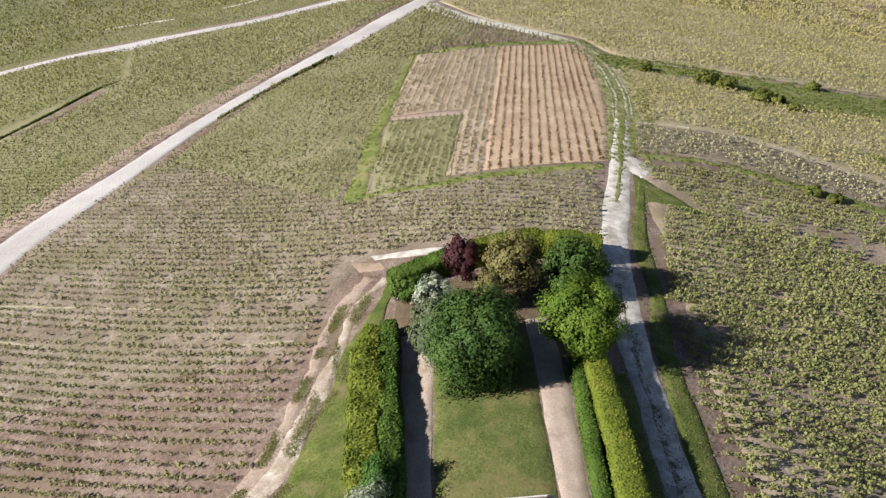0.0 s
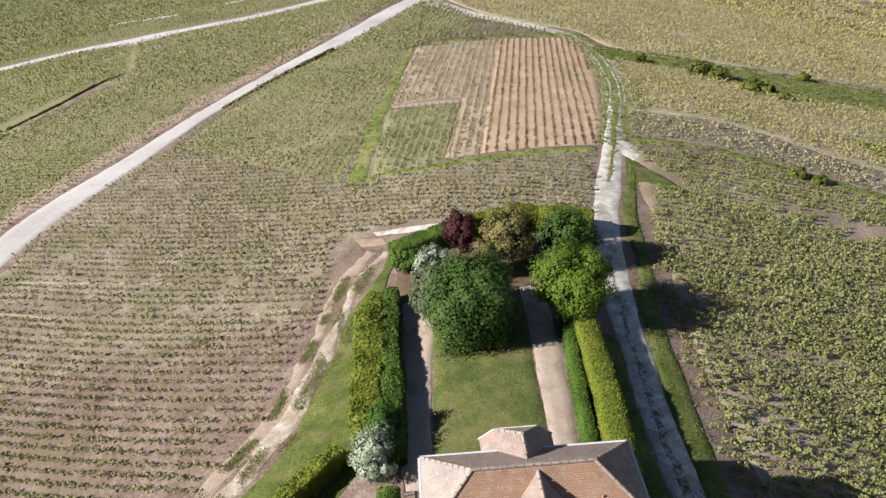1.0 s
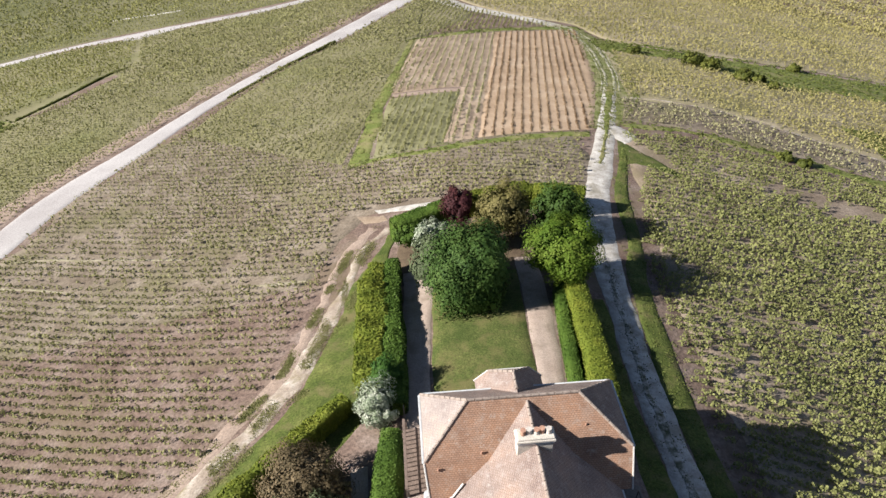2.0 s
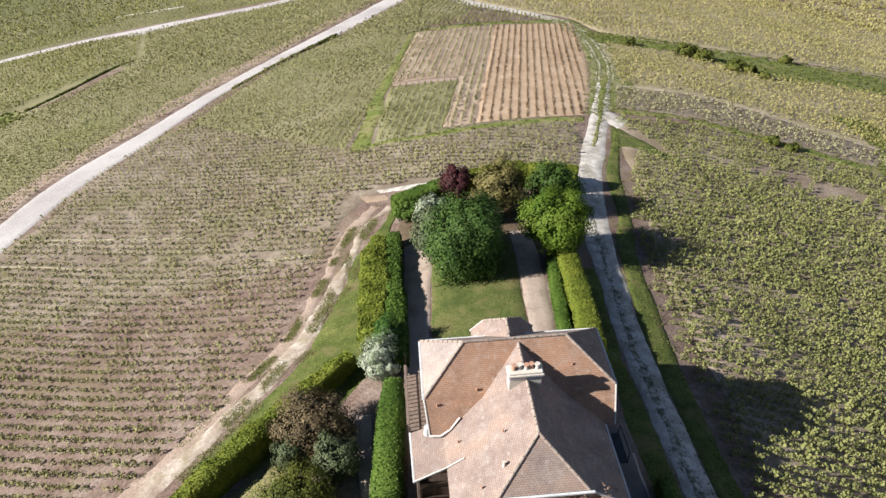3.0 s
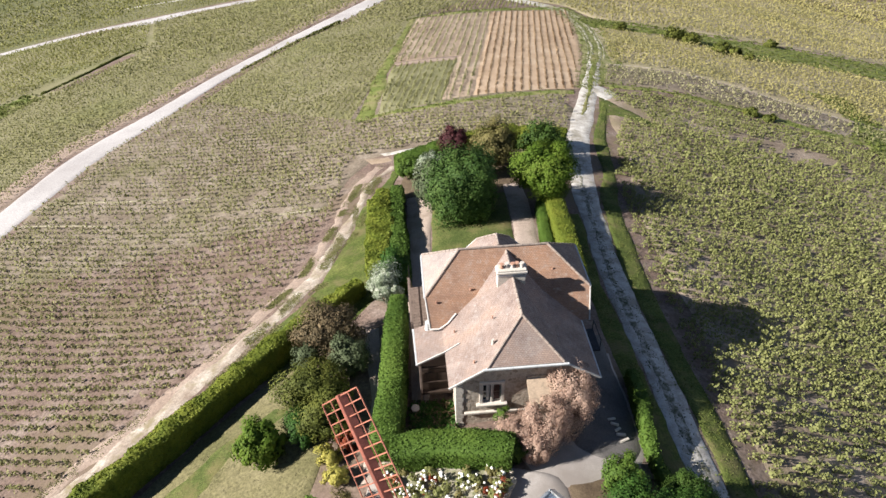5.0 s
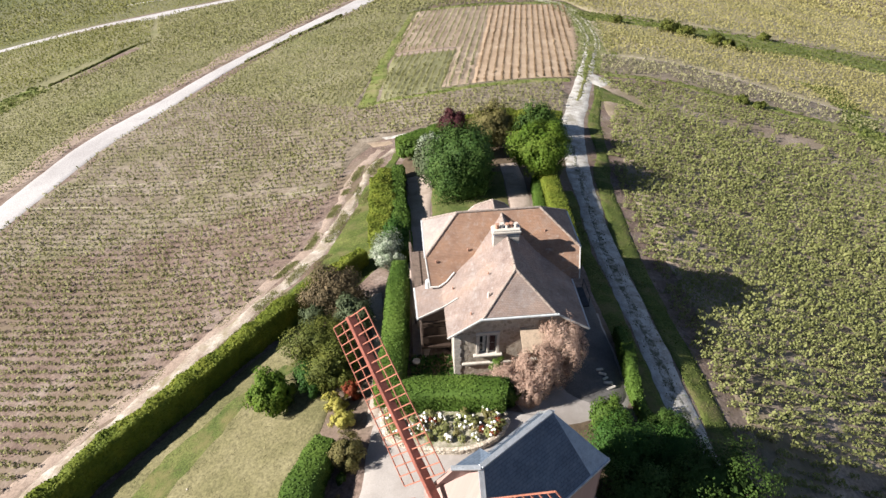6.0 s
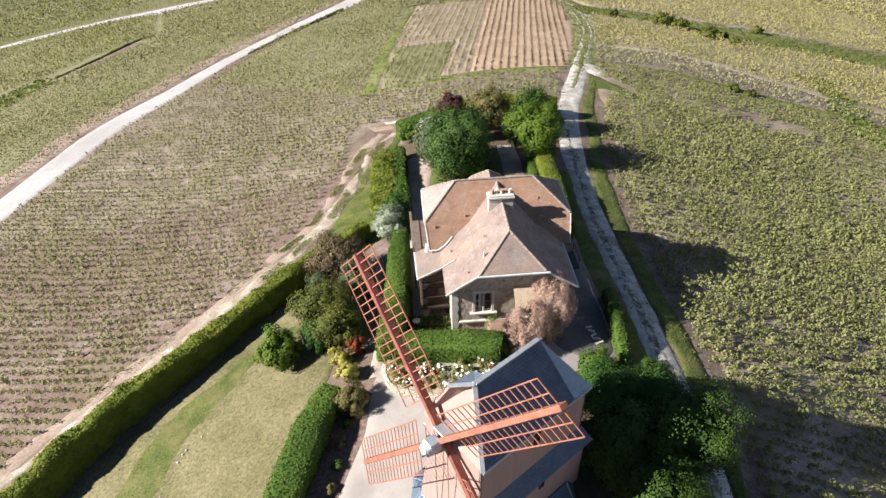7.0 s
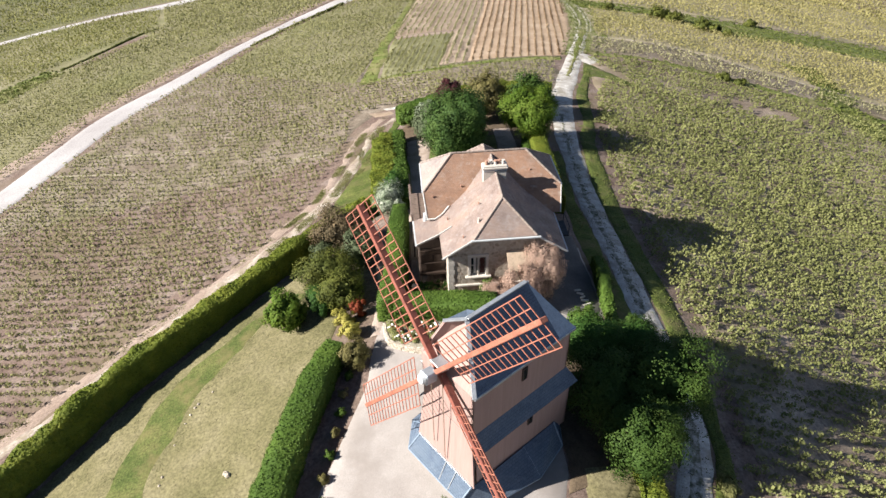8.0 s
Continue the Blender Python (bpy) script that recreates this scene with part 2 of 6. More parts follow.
def roof_tiles(name, colours, w, h, moss):
    """Small flat tiles: courses and joints from a brick pattern in the roof's own slope coordinates, with lichen."""
    m, n, l, b = mat_new(name)
    uv = n.new("ShaderNodeUVMap").outputs[0]
    pos = n.new("ShaderNodeNewGeometry").outputs["Position"]
    br = n.new("ShaderNodeTexBrick")
    br.inputs["Scale"].default_value = 1.0
    br.inputs["Brick Width"].default_value, br.inputs["Row Height"].default_value = w, h
    br.inputs["Mortar Size"].default_value, br.inputs["Bias"].default_value = 0.012, -0.2
    br.inputs["Color1"].default_value, br.inputs["Color2"].default_value = (*colours[0], 1), (*colours[1], 1)
    br.inputs["Mortar"].default_value = (*[c * 0.62 for c in colours[0]], 1)
    l.new(uv, br.inputs["Vector"])
    big = noise_node(n, l, pos, 0.55, 8.0, 0.7)
    r = ramp(n, [(0.30, (0.70, 0.68, 0.70)), (0.5, (1, 1, 1)), (0.70, (1.28, 1.20, 1.10))])
    l.new(big.outputs[0], r.inputs[0])
    col = mixed(n, l, "MULTIPLY", 1.0, br.outputs[0], r.outputs[0])
    for size, lo, hi, most in ((3.2, 0.54, 0.68, 0.75), (0.9, 0.52, 0.70, 0.45), (11.0, 0.58, 0.70, 0.8)):
        sp = noise_node(n, l, pos, size, 8.0, 0.75)
        sr = ramp(n, [(lo, (0, 0, 0)), (hi, (most, most, most))])
        l.new(sp.outputs[0], sr.inputs[0])
        col = mixed(n, l, "MIX", sr.outputs[0], col, moss)
    l.new(col, b.inputs["Base Color"])
    b.inputs["Roughness"].default_value = 0.85
    b.inputs["Specular IOR Level"].default_value = 0.25
    bp = n.new("ShaderNodeBump")
    bp.inputs["Strength"].default_value, bp.inputs["Distance"].default_value = 0.5, 0.03
    bp.invert = True
    l.new(br.outputs["Fac"], bp.inputs["Height"])
    l.new(bp.outputs[0], b.inputs["Normal"])
    return m


def rubble(name, colours, joint, size):
    m, n, l, b = mat_new(name)
    pos = n.new("ShaderNodeNewGeometry").outputs["Position"]
    warp = noise_node(n, l, pos, 2.0, 2.0)
    mp = mixed(n, l, "LINEAR_LIGHT", 0.12, pos, warp.outputs["Color"])
    v = n.new("ShaderNodeTexVoronoi")
    v.inputs["Scale"].default_value = 1 / size
    l.new(mp, v.inputs["Vector"])
    e = n.new("ShaderNodeTexVoronoi")
    e.feature = "DISTANCE_TO_EDGE"
    e.inputs["Scale"].default_value = 1 / size
    l.new(mp, e.inputs["Vector"])
    sep = n.new("ShaderNodeSeparateColor")
    l.new(v.outputs["Color"], sep.inputs[0])
    r = ramp(n, [(i / (len(colours) - 1), c) for i, c in enumerate(colours)])
    l.new(sep.outputs[0], r.inputs[0])
    jr = ramp(n, [(0.03, (1, 1, 1)), (0.09, (0, 0, 0))])
    l.new(e.outputs["Distance"], jr.inputs[0])
    col = mixed(n, l, "MIX", jr.outputs[0], r.outputs[0], joint)
    g = noise_node(n, l, pos, 14.0, 4.0)
    gr = ramp(n, [(0.3, (0.75, 0.75, 0.75)), (0.7, (1.2, 1.2, 1.2))])
    l.new(g.outputs[0], gr.inputs[0])
    l.new(mixed(n, l, "MULTIPLY", 1.0, col, gr.outputs[0]), b.inputs["Base Color"])
    b.inputs["Roughness"].default_value = 0.9
    bp = n.new("ShaderNodeBump")
    bp.inputs["Strength"].default_value, bp.inputs["Distance"].default_value = 0.7, 0.04
    l.new(e.outputs["Distance"], bp.inputs["Height"])
    l.new(bp.outputs[0], b.inputs["Normal"])
    return m


def boards(name, colour, width):
    """Painted boarding: upright boards with dark gaps, faded and streaked down their length."""
    m, n, l, b = mat_new(name)
    uv = n.new("ShaderNodeUVMap").outputs[0]
    sep = n.new("ShaderNodeSeparateXYZ")
    l.new(uv, sep.inputs[0])
    w = n.new("ShaderNodeMath")
    w.operation = "MULTIPLY"
    l.new(sep.outputs[0], w.inputs[0])
    w.inputs[1].default_value = 1 / width
    fl = n.new("ShaderNodeMath")
    fl.operation = "FLOOR"
    l.new(w.outputs[0], fl.inputs[0])
    wnz = n.new("ShaderNodeTexWhiteNoise")
    wnz.noise_dimensions = "1D"
    l.new(fl.outputs[0], wnz.inputs["W"])
    tint = ramp(n, [(0.0, tuple(c * 0.95 for c in colour)), (1.0, tuple(min(1, c * 1.05) for c in colour))])
    l.new(wnz.outputs["Value"], tint.inputs[0])
    fr = n.new("ShaderNodeMath")
    fr.operation = "FRACT"
    l.new(w.outputs[0], fr.inputs[0])
    gap = ramp(n, [(0.0, (0.86, 0.86, 0.86)), (0.06, (1, 1, 1)), (0.94, (1, 1, 1)), (1.0, (0.86, 0.86, 0.86))])
    l.new(fr.outputs[0], gap.inputs[0])
    mp = n.new("ShaderNodeMapping")
    mp.inputs["Scale"].default_value = (6.0, 0.5, 1.0)
    l.new(uv, mp.inputs[0])
    st = noise_node(n, l, mp.outputs[0], 1.0, 5.0, 0.6)
    sr = ramp(n, [(0.3, (0.92, 0.91, 0.90)), (0.7, (1.06, 1.06, 1.06))])
    l.new(st.outputs[0], sr.inputs[0])
    col = mixed(n, l, "MULTIPLY", 1.0, mixed(n, l, "MULTIPLY", 1.0, tint.outputs[0], gap.outputs[0]), sr.outputs[0])
    l.new(col, b.inputs["Base Color"])
    b.inputs["Roughness"].default_value = 0.7
    bp = n.new("ShaderNodeBump")
    bp.inputs["Strength"].default_value, bp.inputs["Distance"].default_value = 0.4, 0.01
    l.new(gap.outputs[0], bp.inputs["Height"])
    l.new(bp.outputs[0], b.inputs["Normal"])
    return m


TILES = roof_tiles("brown roof tiles", [(0.232, 0.176, 0.156), (0.264, 0.206, 0.186)], 0.17, 0.11, (0.325, 0.300, 0.290))
PALE_TILES = roof_tiles("grey-pink lichened roof tiles", [(0.285, 0.240, 0.225), (0.315, 0.270, 0.255)], 0.17, 0.11, (0.360, 0.340, 0.330))
RED_TILES = roof_tiles("orange-brown roof tiles", [(0.275, 0.165, 0.115), (0.315, 0.200, 0.145)], 0.17, 0.11, (0.335, 0.280, 0.245))
SLATE = roof_tiles("blue-grey slates", [(0.088, 0.120, 0.172), (0.108, 0.142, 0.198)], 0.24, 0.16, (0.130, 0.162, 0.212))
STONE = rubble("rubble stone", [(0.225, 0.180, 0.142), (0.325, 0.275, 0.222), (0.420, 0.365, 0.305), (0.295, 0.255, 0.222)], (0.385, 0.340, 0.288), 0.26)
DRY_STONE = rubble("pale field stone", [(0.36, 0.31, 0.25), (0.48, 0.42, 0.35), (0.56, 0.50, 0.43)], (0.25, 0.21, 0.16), 0.22)
DRESSED = plain("dressed limestone", (0.47, 0.435, 0.395), 0.85, 0, 0.15, 2.0, 0.3)
BOARDS = boards("pink-beige boarding", (0.315, 0.212, 0.192), 0.17)
SAIL_WOOD = plain("orange-red painted timber", (0.30, 0.118, 0.082), 0.6, 0, 0.3, 2.0)
STOCK_RED = plain("dark red painted timber", (0.215, 0.075, 0.056), 0.6, 0, 0.3, 2.0)
WHITE_METAL = plain("white painted metal", (0.46, 0.48, 0.50), 0.45, 0.0, 0.15)
HEAD_METAL = plain("pale grey metal", (0.33, 0.36, 0.40), 0.45, 0.3, 0.2)
ZINC = plain("zinc", (0.42, 0.44, 0.47), 0.45, 0.6, 0.2)
LEAD = plain("pale blue lead", (0.22, 0.28, 0.36), 0.5, 0.2, 0.2)
WHITE_WALL = plain("white render", (0.52, 0.51, 0.49), 0.85, 0, 0.12, 1.5)
RIDGE_TILE = plain("mortared ridge tile", (0.26, 0.215, 0.19), 0.85, 0, 0.35, 4.0, 0.4)
FLASHING = plain("white mortar edging", (0.46, 0.45, 0.44), 0.8, 0, 0.15)
TERRACOTTA = plain("terracotta", (0.36, 0.21, 0.155), 0.8, 0, 0.3)
POT_WHITE = plain("whitewashed chimney pot", (0.46, 0.42, 0.39), 0.8, 0, 0.2)
DARK_WOOD = plain("dark stained timber", (0.040, 0.028, 0.023), 0.6, 0, 0.3)
RAIL_WOOD = plain("weathered timber", (0.16, 0.122, 0.105), 0.8, 0, 0.3)
PALE_BOARD = plain("pale weathered boards", (0.34, 0.265, 0.20), 0.8, 0, 0.25)
WINDOW_PAINT = plain("grey-white window paint", (0.55, 0.54, 0.52), 0.6, 0, 0.1)
STEEL = plain("dark steel", (0.05, 0.05, 0.055), 0.45, 0.7, 0.2)
DARK_RED = plain("dark red paint", (0.045, 0.016, 0.018), 0.6, 0, 0.2)
ROPE = plain("rope", (0.22, 0.17, 0.13), 0.9, 0, 0.2)
GLASS = bpy.data.materials.new("window glass")
GLASS.use_nodes = True
gb = GLASS.node_tree.nodes["Principled BSDF"]
gb.inputs["Base Color"].default_value, gb.inputs["Roughness"].default_value, gb.inputs["IOR"].default_value = (0.02, 0.022, 0.025, 1), 0.06, 1.5


# ---- mesh helpers ----
def link(name, me, material, parent=None, label=""):
    ob = new(name, me)
    if material is not None:
        me.materials.append(material)
    if parent is not None:
        ob.parent = parent
    if label:
        ob["label"] = label
    return ob


def part(name, bm, material, parent=None, label=""):
    """A bmesh as one mesh object under a thing or a part."""
    me = bpy.data.meshes.new(name)
    bmesh.ops.recalc_face_normals(bm, faces=bm.faces)
    bm.to_mesh(me)
    bm.free()
    return link(name, me, material, parent, label)


def thing(name, label, category, group="", kind="", at=(0, 0, 0)):
    ob = new(name)
    ob.location = at
    return tagged(ob, label, category, group, kind)


def add_box(bm, size, m=Matrix(), bevel=0.0):
    made = bmesh.ops.create_cube(bm, size=1.0, matrix=m @ Matrix.Diagonal((*size, 1)))
    if bevel:
        edges = {e for v in made["verts"] for e in v.link_edges}
        bmesh.ops.bevel(bm, geom=list(edges), offset=bevel, segments=1, affect="EDGES")
    return bm


def box(size, m=Matrix(), bevel=0.0):
    return add_box(bmesh.new(), size, m, bevel)


def add_rod(bm, a, b, r1, r2=None, sides=8):
    a, b = Vector(a), Vector(b)
    q = (b - a).to_track_quat("Z", "Y").to_matrix().to_4x4()
    bmesh.ops.create_cone(bm, cap_ends=True, segments=sides, radius1=r1, radius2=r1 if r2 is None else r2, depth=(b - a).length,
                          matrix=Matrix.Translation((a + b) / 2) @ q)
    return bm


def rod(a, b, r1, r2=None, sides=8):
    return add_rod(bmesh.new(), a, b, r1, r2, sides)


def beam(a, b, w, h, up=(0, 0, 1)):
    """A square-cut timber from a to b; h is measured along up."""
    a, b, up = Vector(a), Vector(b), Vector(up)
    z = (b - a).normalized()
    y = (up - up.dot(z) * z).normalized()
    x = y.cross(z)
    m = Matrix((x, y, z)).transposed().to_4x4()
    m.translation = (a + b) / 2
    return box((w, h, (b - a).length), m, min(w, h) * 0.12)


def sheet_mesh(name, verts, quads):
    """A mesh from arrays of places and of four-cornered faces."""
    verts, quads = np.asarray(verts, np.float32), np.asarray(quads, np.int32)
    me = bpy.data.meshes.new(name)
    me.vertices.add(len(verts))
    me.vertices.foreach_set("co", verts.ravel())
    me.loops.add(quads.size)
    me.loops.foreach_set("vertex_index", quads.ravel())
    me.polygons.add(len(quads))
    me.polygons.foreach_set("loop_start", np.arange(0, quads.size, 4, dtype=np.int32))
    me.update(calc_edges=True)
    me.validate()
    return me


def grid_mesh(name, px, py, pz):
    r, c = px.shape
    idx = np.arange(r * c).reshape(r, c)
    quads = np.stack([idx[:-1, :-1], idx[:-1, 1:], idx[1:, 1:], idx[1:, :-1]], -1).reshape(-1, 4)
    me = sheet_mesh(name, np.stack([px, py, pz], -1).reshape(-1, 3), quads)
    me.polygons.foreach_set("use_smooth", np.ones(len(me.polygons), bool))
    return me


def resample(pts, step):
    """A smooth line through pts with a point about every step metres."""
    p = np.array(pts, float)
    p = np.vstack([2 * p[0] - p[1], p, 2 * p[-1] - p[-2]])
    out = []
    for i in range(1, len(p) - 2):
        n = max(2, int(np.linalg.norm(p[i + 1] - p[i]) / step))
        t = np.linspace(0, 1, n, endpoint=False)[:, None]
        out.append(0.5 * (2 * p[i] + (p[i + 1] - p[i - 1]) * t + (2 * p[i - 1] - 5 * p[i] + 4 * p[i + 1] - p[i + 2]) * t**2
                          + (3 * p[i] - p[i - 1] - 3 * p[i + 1] + p[i + 2]) * t**3))
    return np.vstack(out + [p[-2:-1]])


def even(pts, n):
    p = resample(pts, 0.4)
    d = np.r_[0, np.cumsum(np.linalg.norm(np.diff(p, axis=0), axis=1))]
    s = np.linspace(0, d[-1], n)
    return np.stack([np.interp(s, d, p[:, 0]), np.interp(s, d, p[:, 1])], -1)


def wobble(n, rng, size):
    w = rng.normal(0, 1, n + 8)
    return np.convolve(w, np.ones(5) / 5 ** 0.5, "same")[4:-4] * size


def strip(name, left, right, material, label, category, lift=0.03, step=0.8, ragged=0.12, seed=1, kind="structure", cell=1.0, tuft=0.0, blade=None, size=0.14, spill=0.25, edge=0.2):
    """Ground cover between two lines, laid over the land, with ragged edges and, where asked, tufts over it."""
    rng = np.random.default_rng(seed)
    length = max(np.linalg.norm(np.diff(np.array(q, float), axis=0), axis=1).sum() for q in (left, right))
    n = max(4, int(length / step))
    a, b = even(left, n), even(right, n)
    width = np.linalg.norm(a - b, axis=1).mean()
    across = (b - a) / np.maximum(np.linalg.norm(b - a, axis=1, keepdims=True), 1e-6)
    a = a + across * wobble(n, rng, ragged)[:, None]
    b = b + across * wobble(n, rng, ragged)[:, None]
    m = max(3, int(width / cell) + 2)
    e = min(edge / width, 0.2)
    t = np.concatenate([[0.0], np.linspace(e, 1 - e, m), [1.0]])[None, :]
    px, py = a[:, :1] * (1 - t) + b[:, :1] * t, a[:, 1:] * (1 - t) + b[:, 1:] * t
    pz = gz(px, py) + lift
    pz[:, 0] -= lift + 0.06
    pz[:, -1] -= lift + 0.06
    if tuft:
        k = int(length * width * tuft)
        i, f = rng.integers(0, n, k), rng.uniform(-spill / width, 1 + spill / width, k)[:, None]
        spot = a[i] * (1 - f) + b[i] * f + rng.uniform(-step, step, (k, 2)) * 0.5
        tufts("grass_tufts", spot[:, 0], spot[:, 1], blade or GRASS_BLADE, "short grass tufts on the " + category, high=size * 0.8 + lift, leaf=size, seed=seed + 500)
    return tagged(link(name, grid_mesh(name, px, py, pz), material), label, category, kind=kind)


def side_lines(pts, width):
    p = resample(pts, 1.0)
    d = np.gradient(p, axis=0)
    d /= np.linalg.norm(d, axis=1, keepdims=True)
    nrm = np.stack([-d[:, 1], d[:, 0]], -1)
    w = np.asarray(width, float)
    w = np.interp(np.linspace(0, 1, len(p)), np.linspace(0, 1, w.size), w.ravel())[:, None]
    return (p + nrm * w / 2).tolist(), (p - nrm * w / 2).tolist()


def ribbon(name, pts, width, *args, **kw):
    a, b = side_lines(pts, width)
    return strip(name, a, b, *args, **kw)


def leaf_quads(centre, normal, size, rng, long=1.35):
    """Leaves as small folded quads: arrays of places, facings and sizes in, verts and quads out."""
    n = len(centre)
    nr = normal / np.maximum(np.linalg.norm(normal, axis=1, keepdims=True), 1e-6)
    t = np.cross(nr, rng.normal(0, 1, (n, 3)))
    t /= np.maximum(np.linalg.norm(t, axis=1, keepdims=True), 1e-6)
    s = np.cross(nr, t)
    h = np.asarray(size).reshape(-1, 1) * 0.5
    v = np.stack([centre + t * h * long, centre + s * h + nr * h * 0.25, centre - t * h * long, centre - s * h + nr * h * 0.25], 1).reshape(-1, 3)
    return v, np.arange(4 * n).reshape(-1, 4)


def inside(px, py, poly):
    poly = np.array(poly, float)
    hit = np.zeros(px.shape, bool)
    for (x1, y1), (x2, y2) in zip(poly, np.roll(poly, -1, axis=0)):
        cross = (y1 > py) != (y2 > py)
        hit ^= cross & (px < (x2 - x1) * (py - y1) / (y2 - y1 + 1e-12) + x1)
    return hit


def drifts(x, y, seed, scale):
    """A soft field of patches between about -1 and 1."""
    rng = np.random.default_rng(seed)
    f = 0
    for k in range(7):
        a, b, c = rng.uniform(0, 6.28), rng.uniform(0, 6.28), rng.uniform(0.6, 2.2) / scale
        f = f + np.sin((x * np.cos(a) + y * np.sin(a)) * c + b)
    return f / 3.0


def vineyard(name, poly, angle, material, label, row=1.08, step=0.80, spread=0.28, high=0.82, leaf=1.0, gaps=0.1, seed=1, lanes=(), bare=9.0, many=1.0, slim=0.72, sprawl=0.35):
    """Vine stocks in straight rows over a plot, each an upright bush of small leaves, with missing stocks, bare streaks and thin patches."""
    rng = np.random.default_rng(seed)
    p = np.array(poly, float)
    c = p.mean(0)
    r = np.linalg.norm(p - c, axis=1).max()
    d, q = np.array((math.cos(radians(angle)), math.sin(radians(angle)))), np.array((-math.sin(radians(angle)), math.cos(radians(angle))))
    i, j = np.meshgrid(np.arange(-r, r, step), np.arange(-r, r, row))
    i = i + rng.uniform(-0.14, 0.14, i.shape) * step + rng.uniform(0, step, (i.shape[0], 1))
    j = j + rng.normal(0, 0.04, j.shape)
    x, y = (c[0] + i * d[0] + j * q[0]).ravel(), (c[1] + i * d[1] + j * q[1]).ravel()
    keep = inside(x, y, p)
    x, y = x[keep], y[keep]
    thin = drifts(x, y, seed + 50, 9.0)
    away = np.hypot(x, y + 10)
    keep = rng.uniform(0, 1, len(x)) > gaps + 0.05 * np.clip(thin, 0, 2)
    keep &= rng.uniform(0, 1, len(x)) < np.maximum(away / 250.0, 1.0) ** -1.6
    for lx0, ly0 in lanes:      # rows left out
        keep &= (np.abs((x - lx0) * q[0] + (y - ly0) * q[1]) > 0.5 * row) | (rng.uniform(0, 1, len(x)) < 0.4)
    along_row, across_row = x * d[0] + y * d[1], x * q[0] + y * q[1]
    keep &= drifts(along_row * 0.35, across_row * 1.6, seed + 90, 5.0) + rng.normal(0, 0.15, len(x)) < bare      # gone stocks, in streaks along the rows
    x, y, thin, away = x[keep], y[keep], thin[keep], away[keep]
    vs, fs, base = [], [], 0
    # fewer and larger leaves on the stocks further off
    for lo, hi, leaves, size in ((0, 58, 24, 0.155), (58, 92, 16, 0.175), (92, 140, 9, 0.21), (140, 250, 6, 0.29), (250, 2000, 4, 0.50)):
        m = (away >= lo) & (away < hi)
        n = int(m.sum())
        if not n:
            continue
        leaves = int(leaves * many)
        px, py = x[m], y[m]
        big = np.clip(rng.normal(1.0, 0.17, n) - 0.10 * thin[m], 0.5, 1.6)[:, None]
        a = rng.uniform(0, 2 * math.pi, (n, leaves))
        t = np.sqrt(rng.uniform(0.05, 1.0, (n, leaves)))
        up = rng.uniform(0.05, 1.0, (n, leaves)) ** 0.75
        wide = spread * big * t * (1.25 - 0.55 * up)
        al = np.cos(a) * wide * 1.7 * (1 - sprawl) + rng.uniform(-0.62, 0.62, a.shape) * step * sprawl
        ac = np.sin(a) * wide * slim
        cx, cy = px[:, None] + al * d[0] + ac * q[0], py[:, None] + al * d[1] + ac * q[1]
        cz = gz(px, py)[:, None] + up * high * big
        nr = np.stack([np.cos(a) * d[0] + np.sin(a) * q[0], np.cos(a) * d[1] + np.sin(a) * q[1], np.full_like(a, 0.35) + 0.5 * up], -1).reshape(-1, 3)
        nr = nr + rng.normal(0, 0.42, nr.shape)
        sz = np.repeat(leaf * size * big[:, 0] * np.maximum(away[m] / 260.0, 1.0) ** 0.7, leaves) * rng.uniform(0.7, 1.3, n * leaves)
        v, f = leaf_quads(np.stack([cx, cy, cz], -1).reshape(-1, 3), nr, sz, rng, 1.2)
        vs.append(v)
        fs.append(f + base)
        base += len(v)
    me = sheet_mesh(name, np.vstack(vs), np.vstack(fs))
    return tagged(link(name, me, material), label, "vines", kind="stuff")


def tufts(name, px, py, material, label, high=0.16, leaf=0.13, blades=5, seed=1):
    rng = np.random.default_rng(seed)
    n = len(px)
    cx = np.repeat(px, blades) + rng.normal(0, 0.14, n * blades)
    cy = np.repeat(py, blades) + rng.normal(0, 0.14, n * blades)
    cz = gz(cx, cy) + rng.uniform(0.03, high, n * blades)
    nr = rng.normal(0, 1, (n * blades, 3))
    nr[:, 2] = np.abs(nr[:, 2]) * 0.5 + 1.0
    me = sheet_mesh(name, *leaf_quads(np.stack([cx, cy, cz], -1), nr, leaf * rng.uniform(0.6, 1.4, n * blades), rng, 1.8))
    return tagged(link(name, me, material), label, "grass", kind="stuff")


